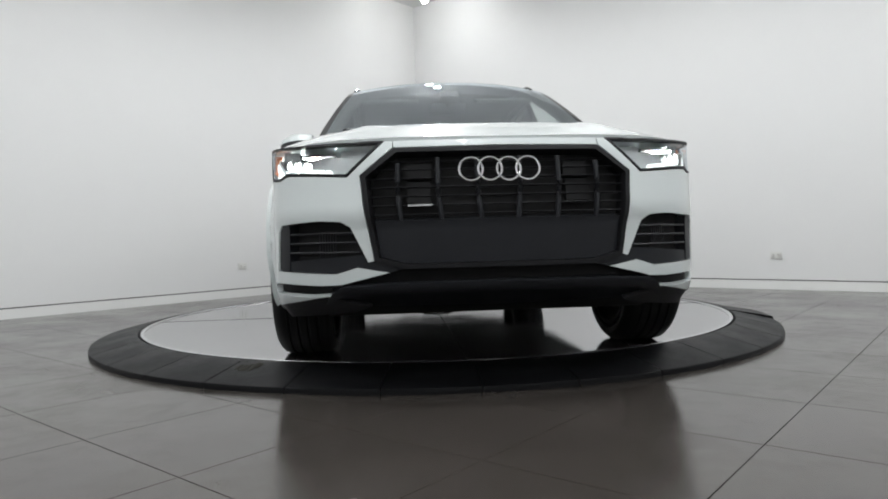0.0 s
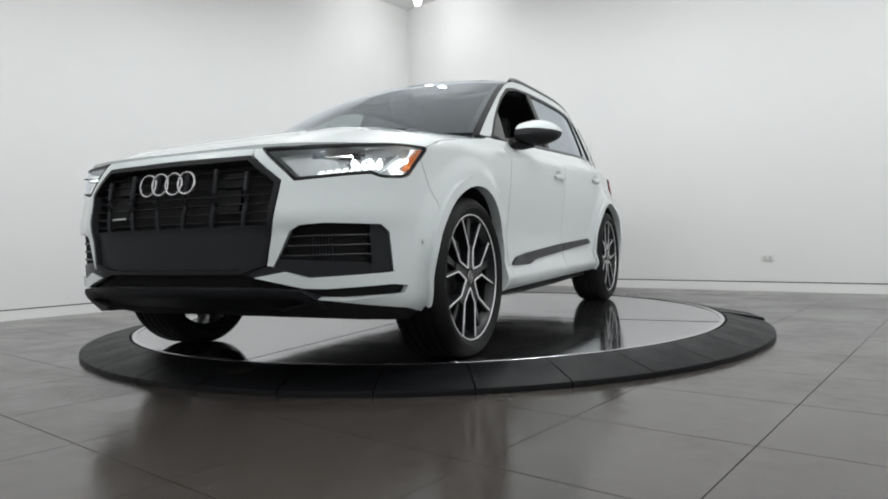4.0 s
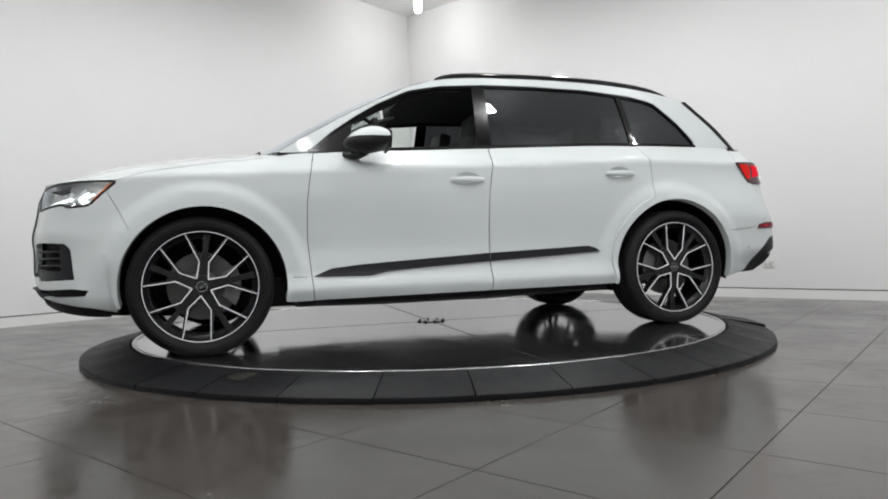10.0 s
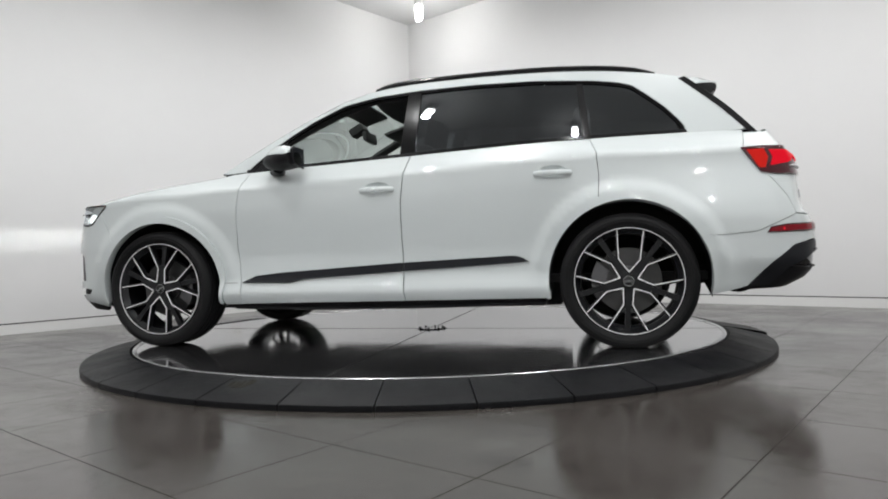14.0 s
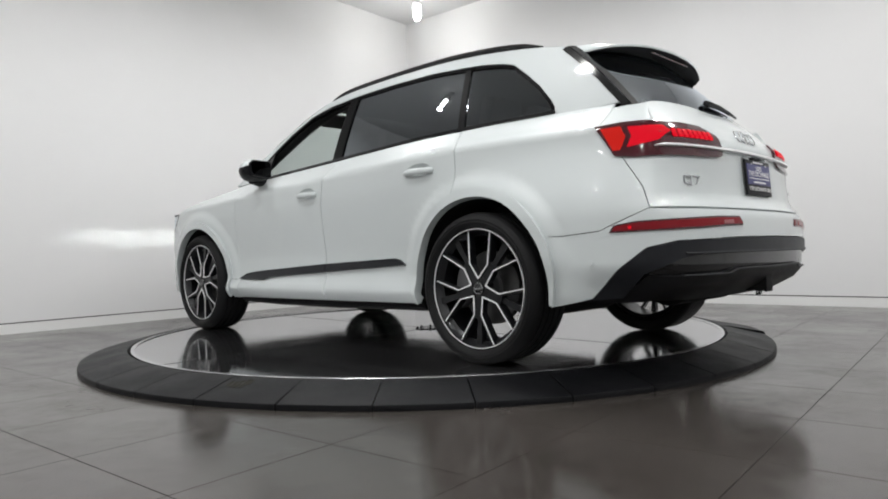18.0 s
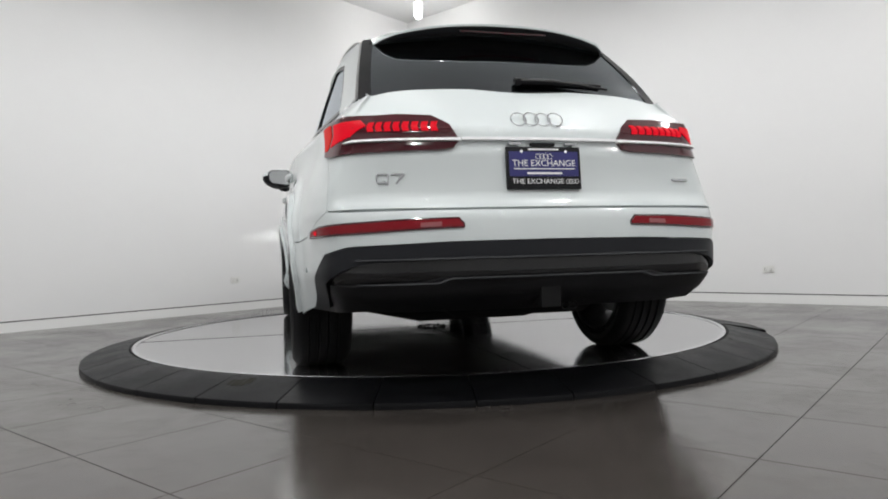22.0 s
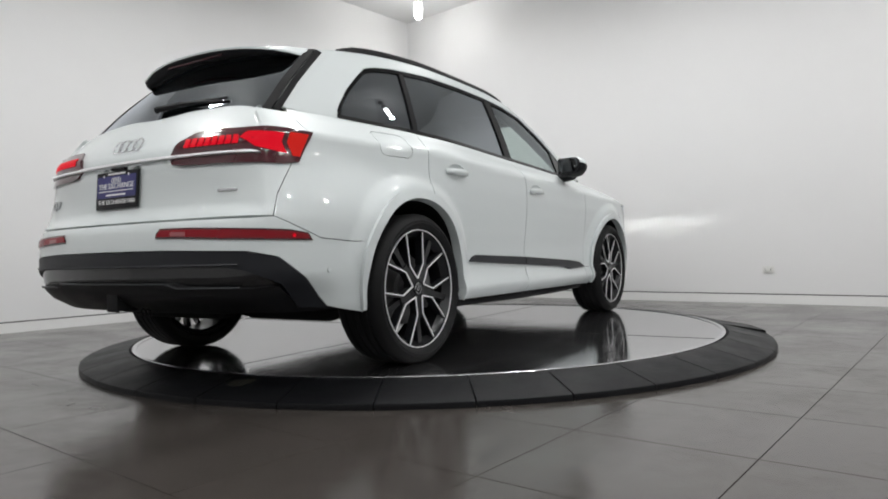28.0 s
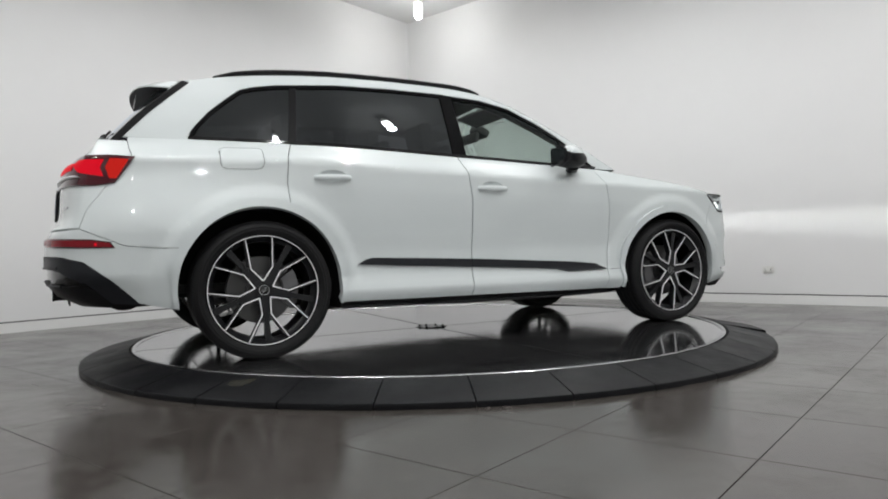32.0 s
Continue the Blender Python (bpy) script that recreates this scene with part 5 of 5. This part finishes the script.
def mirror_half(section, grow=1.0):
    """The mirror's shell from its inner end outwards: a wedge that rounds off at the tip."""
    bm = bmesh.new()
    rows = []
    for i in range(15):
        t = i / 14
        y = 0.905 + 0.220 * math.sin(t * math.pi / 2) ** 0.9
        share = (y - 0.905) / 0.220
        f = (0.86 + 0.16 * math.sin(math.pi * min(1, share * 1.25))) * math.sqrt(max(0.02, 1 - max(0.0, (share - 0.55) / 0.46) ** 2.4)) * grow
        rows.append([bm.verts.new((0.475 + (x - 0.475) * f * (1 - 0.36 * share) + 0.018 * (1 - share), y, 1.188 + (z - 1.180) * 0.86 * f)) for x, z in section])
    for a, b in zip(rows, rows[1:]):
        for j in range(len(section) - 1):
            bm.faces.new((a[j], a[j + 1], b[j + 1], b[j]))
    bm.faces.new(rows[0])
    bm.faces.new(rows[-1])
    bmesh.ops.recalc_face_normals(bm, faces=bm.faces)
    return bm


for i, k in enumerate((1, -1)):
    place = Matrix.Diagonal((1, k, 1, 1))

    def put(bm, m=place, k=k):
        bm.transform(m)
        if k < 0:
            bmesh.ops.reverse_faces(bm, faces=bm.faces)
        return bm
    mir = part("door_mirror", put(mirror_half(MIRROR_LOW)), M_BLACK, car, "door mirror with a white cap over a black base", smooth=50)
    part("mirror_cap", put(mirror_half(MIRROR_TOP, 1.01)), M_PAINT, mir, "white mirror cap", smooth=50)
    part("mirror_arm", put(sweep([(0.60, 0.985, 1.115), (0.625, 0.925, 1.108), (0.675, 0.860, 1.118)], lambda t: 0.034 + 0.012 * t, 12, flat=0.62)), M_BLACK, mir, "black mirror arm")
    part("mirror_frame", put(prism([(0.918, 1.108), (1.060, 1.125), (1.082, 1.160), (1.085, 1.212), (1.060, 1.232), (0.930, 1.232), (0.918, 1.220)], 0.0, 0.012, m=Matrix(((0, 0, 1, 0.455), (1, 0, 0, 0), (0, 1, 0, 0.012), (0, 0, 0, 1))))), M_BLACK, mir, "black mirror frame")
    part("mirror_glass", put(prism([(0.925, 1.116), (1.055, 1.132), (1.074, 1.162), (1.077, 1.207), (1.055, 1.226), (0.936, 1.226), (0.925, 1.214)], 0.0, 0.004, m=Matrix(((0, 0, 1, 0.452), (1, 0, 0, 0), (0, 1, 0, 0.012), (0, 0, 0, 1))))), M_MIRROR, mir, "mirror glass")

# ---------------------------------------------------------------- wheels
RIM_R, TYRE_R, HALF_W = 0.297, 0.381, 0.132


def polar(r, a):
    return (r * RIM_R * math.cos(radians(a)), r * RIM_R * math.sin(radians(a)))


def ribbon(path, w0, w1):
    """A strip outline round a path, from width w0 to w1."""
    p = [Vector(q) for q in path]
    left, right = [], []
    for i, q in enumerate(p):
        t = (p[min(i + 1, len(p) - 1)] - p[max(i - 1, 0)]).normalized()
        n = Vector((-t.y, t.x))
        w = (w0 + (w1 - w0) * i / (len(p) - 1)) / 2
        left.append(tuple(q + n * w))
        right.append(tuple(q - n * w))
    return left + right[::-1]


def build_wheel():
    """One wheel, its face towards local z."""
    prof = [(0.285, -HALF_W), (0.300, -HALF_W + 0.004), (0.270, -HALF_W + 0.03), (0.262, -0.02), (0.266, HALF_W - 0.055), (0.287, HALF_W - 0.036), (0.2945, HALF_W - 0.014), (0.300, HALF_W - 0.018), (0.304, HALF_W - 0.030), (0.290, 0.0)]
    wheel = part("wheel", lathe(prof, 72), M_RIM, None, "black alloy wheel with bright machined spoke edges and a low-profile tyre", smooth=40)
    t = HALF_W
    tread = [(TYRE_R - 0.020, -t + 0.004), (TYRE_R - 0.004, -t + 0.022), (TYRE_R, -t + 0.040)]
    for g in (-0.066, -0.022, 0.022, 0.066):
        tread += [(TYRE_R, g - 0.0065), (TYRE_R - 0.009, g - 0.004), (TYRE_R - 0.009, g + 0.004), (TYRE_R, g + 0.0065)]
    tread += [(TYRE_R, t - 0.040), (TYRE_R - 0.004, t - 0.022), (TYRE_R - 0.020, t - 0.004), (0.345, t + 0.006), (0.335, t + 0.0045), (0.332, t + 0.007), (0.318, t + 0.002), (0.306, t - 0.010), (0.300, t - 0.022),
              (0.294, 0.0), (0.300, -t + 0.02), (0.318, -t - 0.002), (0.345, -t - 0.006)]
    part("tyre", lathe(tread, 96), M_RUBBER, wheel, "black low-profile tyre")
    part("rim_lip", lathe([(0.2945, t - 0.015), (0.2955, t - 0.010), (0.2990, t - 0.010), (0.3000, t - 0.018)], 96), M_ALU, wheel, "bright machined rim lip")
    zf = t - 0.024
    for j in range(5):
        a0 = 72 * j + 12
        base = [polar(0.10, a0 - 36), polar(0.172, a0 - 36), polar(0.455, a0 - 10.2), polar(0.52, a0 - 7), polar(0.52, a0 + 7), polar(0.455, a0 + 10.2), polar(0.172, a0 + 36), polar(0.10, a0 + 36)]
        web = prism(base, zf - 0.045, zf - 0.008)
        mid = [polar(0.38, a0 - 9), polar(0.60, a0 - 4.4), polar(0.97, a0 - 3.6), polar(0.97, a0 + 3.6), polar(0.60, a0 + 4.4), polar(0.38, a0 + 9)]
        prism(mid, zf - 0.050, zf - 0.016, bm=web)
        for e in (-1, 1):
            path = [polar(0.44, a0 + 8 * e), polar(0.72, a0 + 17.0 * e), polar(0.985, a0 + 21.0 * e)]
            prism(ribbon(path, 0.016, 0.013), zf - 0.048, zf - 0.003, bm=web)
        spoke = part("spoke", web, M_RIM, wheel, smooth=30)
        for e in (-1, 1):
            path = [polar(0.170, a0 + 36.0 * e), polar(0.455, a0 + 10.3 * e), polar(1.005, a0 + 22.0 * e)]
            part("machined_edge", prism(ribbon(path, 0.0072, 0.0052), zf - 0.004, zf + 0.0015), M_ALU, spoke, "bright machined spoke edge")
    part("hub", lathe([(0.001, zf - 0.05), (0.062, zf - 0.05), (0.060, zf - 0.006), (0.040, zf - 0.004), (0.036, zf - 0.014), (0.001, zf - 0.014)], 40), M_RIM, wheel)
    cap = part("hub_cap", lathe([(0.001, zf - 0.014), (0.033, zf - 0.014), (0.033, zf - 0.004), (0.030, zf - 0.001), (0.001, zf)], 36), M_GLOSS, wheel, "black hub cap with a silver ring")
    part("cap_ring", torus(0.0275, 0.002, pose(0, 0, zf - 0.001), 36, 8), M_BADGE, cap)
    for j in range(4):
        part("cap_mark", torus(0.0055, 0.001, pose((j - 1.5) * 0.0085, 0, zf + 0.0008), 16, 6), M_BADGE, cap)
    for j in range(5):
        x, y = polar(0.165, 72 * j + 48)
        part("wheel_bolt", tube(0.010, 0.009, 0.02, pose(x, y, zf - 0.012), seg=8), M_UNDER, wheel)
    # brake, behind the spokes
    part("brake_disc", lathe([(0.075, 0.012), (0.185, 0.012), (0.187, 0.008), (0.187, -0.022), (0.075, -0.022)], 56), M_BRAKE, wheel, "grey brake disc")
    part("brake_hub", lathe([(0.001, 0.030), (0.078, 0.030), (0.084, 0.012), (0.084, -0.03), (0.001, -0.03)], 40), M_CALIPER, wheel)
    return wheel


def caliper_mesh(sign):
    pts_o = [(0.205 * math.cos(radians(a)), 0.205 * math.sin(radians(a))) for a in range(-34, 35, 6)]
    pts_i = [(0.118 * math.cos(radians(a)), 0.118 * math.sin(radians(a))) for a in range(30, -31, -6)]
    return prism(pts_o + pts_i, -0.05, 0.046, bevel=0.008, m=pose(0, 0, 0, 0, 0, sign))


wheel0 = build_wheel()
for n, (x, k, spin) in enumerate(((1.4995, 1, 35.5), (-1.4995, 1, 3.0), (1.4995, -1, 67), (-1.4995, -1, 46.5))):
    w = wheel0 if n == 0 else copy_thing(wheel0, Matrix())
    w.parent = car
    w.matrix_basis = pose(x, 0.842 * k, TYRE_R, -90 * k, 0, 0) @ pose(0, 0, 0, 0, 0, spin)
    cal = part("brake_caliper", caliper_mesh(180 if x > 0 else 0), M_CALIPER, car, "grey brake caliper")
    cal.matrix_basis = pose(x, 0.842 * k, TYRE_R, -90 * k, 0, 0)

# ---------------------------------------------------------------- cabin inside
def soft_box(size, at, turn=(0, 0, 0), bevel=0.05):
    return box(size, at, turn, bevel)


def seat(x, y, front=True):
    base = part("seat", soft_box((0.52, 0.52, 0.20), (x, y, 0.62)), M_SEAT, car, "black leather seat")
    part("seat_back", soft_box((0.16, 0.50, 0.62), (x - 0.30, y, 0.98), (0, -16, 0)), M_SEAT, base)
    part("headrest", soft_box((0.10, 0.27, 0.19), (x - 0.42, y, 1.36), (0, -12, 0), 0.04), M_SEAT, base, "black headrest")
    for d in (-0.06, 0.06):
        part("headrest_post", tube(0.007, 0.007, 0.12, pose(x - 0.405, y + d, 1.26, 0, -12, 0), seg=8), M_CHROME, base)
    return base


for y in (0.38, -0.38):
    seat(0.14, y)
for y in (0.42, 0.0, -0.42):
    seat(-0.82, y, False)
part("cabin_floor", prism([(1.0, 0.8), (1.0, -0.8), (-2.1, -0.68), (-2.1, 0.68)], 0.37, 0.42), M_TRIM, car)
part("load_cover", prism([(-1.25, 0.66), (-1.25, -0.66), (-2.10, -0.58), (-2.10, 0.58)], 1.02, 1.04), M_TRIM, car)
dash = bmesh.new()
rows = []
for j in range(11):
    w = -1 + 2 * j / 10
    y = 0.74 * w
    rows.append([dash.verts.new(q) for q in ((1.02 + 0.08 * (1 - w * w), y, 1.08), (0.80, y, 1.115), (0.70, y, 1.10), (0.66, y, 1.02), (0.74, y, 0.78), (0.80, y, 0.45))])
for a, b in zip(rows, rows[1:]):
    for j in range(5):
        dash.faces.new((a[j], a[j + 1], b[j + 1], b[j]))
bmesh.ops.recalc_face_normals(dash, faces=dash.faces)
part("dashboard", dash, M_TRIM, car, "black dashboard")
part("instrument_hood", soft_box((0.14, 0.36, 0.07), (0.74, 0.38, 1.125), bevel=0.025), M_TRIM, car)
sw = part("steering_wheel", torus(0.185, 0.016, pose(0.52, 0.38, 1.04, 0, -66, 0), 40, 10), M_SEAT, car, "black steering wheel")
part("steering_hub", lathe([(0.001, 0.02), (0.06, 0.015), (0.075, -0.02), (0.001, -0.03)], 24, m=pose(0.53, 0.38, 1.035, 0, -66, 0)), M_TRIM, sw)
for a in (0, 180, 270):
    part("steering_spoke", box((0.14, 0.035, 0.015), (0, 0, 0), bm=None), M_TRIM, sw).matrix_basis = pose(0.525, 0.38, 1.037, 0, -66, 0) @ pose(0, 0, 0, 0, 0, a + 90) @ pose(0.11, 0, 0)
part("steering_column", sweep([(0.53, 0.38, 1.03), (0.78, 0.38, 0.92)], 0.035, 10), M_TRIM, car)
for k in (1, -1):
    part("sun_visor", soft_box((0.17, 0.40, 0.022), (0.21, 0.40 * k, 1.535), (0, 16, 0), 0.009), M_LINER, car, "dark sun visor folded up")
    pts = [mul(house(x, z) - Vector((0, 0.055, 0.035)), k) for x, z in PILLAR_A[1:] + CANT[:-1]]
    part("pillar_cover", sweep(pts, 0.042, 8, flat=0.8), M_TRIM, car, "dark inner pillar cover")
rv = part("rear_view_mirror", soft_box((0.035, 0.24, 0.075), (0.34, 0.0, 1.455), (0, 8, 0), 0.016), M_TRIM, car, "black interior rear-view mirror")
part("mirror_foot", sweep([(0.35, 0, 1.47), (0.40, 0, 1.50), (0.44, 0, 1.515)], 0.014, 8), M_TRIM, rv)
part("sensor_pod", soft_box((0.12, 0.13, 0.06), (0.43, 0.0, 1.515), (0, 30, 0), 0.02), M_TRIM, rv)

# ---------------------------------------------------------------- floor tiles
TILE_A, TILE_B, TILE_TURN = 0.589, 0.605, 49.8
TU = Vector((math.cos(radians(TILE_TURN)), math.sin(radians(TILE_TURN)), 0))
TV = Vector((math.sin(radians(TILE_TURN)), -math.cos(radians(TILE_TURN)), 0))
TILE_U, TILE_V = -2.350, 2.741
tile_mesh = None
for i in range(-9, 14):
    for j in range(-14, 8):
        wide = 0.0015
        c = TU * (TILE_U + (i + 0.5) * TILE_A) + TV * (TILE_V + (j + 0.5) * TILE_B)
        u, v = c.dot(RU), c.dot(RV)
        if not (U0 - 0.45 < u < U1 + 0.45 and V0 - 0.45 < v < V1 + 0.45) or c.length < 1.55:
            continue
        if c.length > 7.6:
            continue
        if tile_mesh is None:
            tile = part("tile", box((TILE_A - 2 * wide, TILE_B - 2 * wide, 0.008), (0, 0, -0.004), bevel=0.0012), M_TILE, floor, smooth=None)
            tile_mesh = tile.data
        else:
            tile = new("tile", tile_mesh)
            tile.parent = floor
        tile.matrix_basis = Matrix.Translation(c) @ pose(0, 0, 0, 0, 0, TILE_TURN + 180 * ((i * 7 + j * 3) % 2))


# ---------------------------------------------------------------- what moves
def motions():
    """The turntable carries the car round, clockwise from above."""
    rows = [(t, pose(0, 0, 0, 0, 0, -86.148 - 7.7639 * t)) for t in range(0, 33)]
    walk(disc, rows)
    walk(car, [(t, Matrix.Translation((0, 0, DISC_TOP)) @ m @ pose(0.0834, 0.0830, 0)) for t, m in rows])


motions()
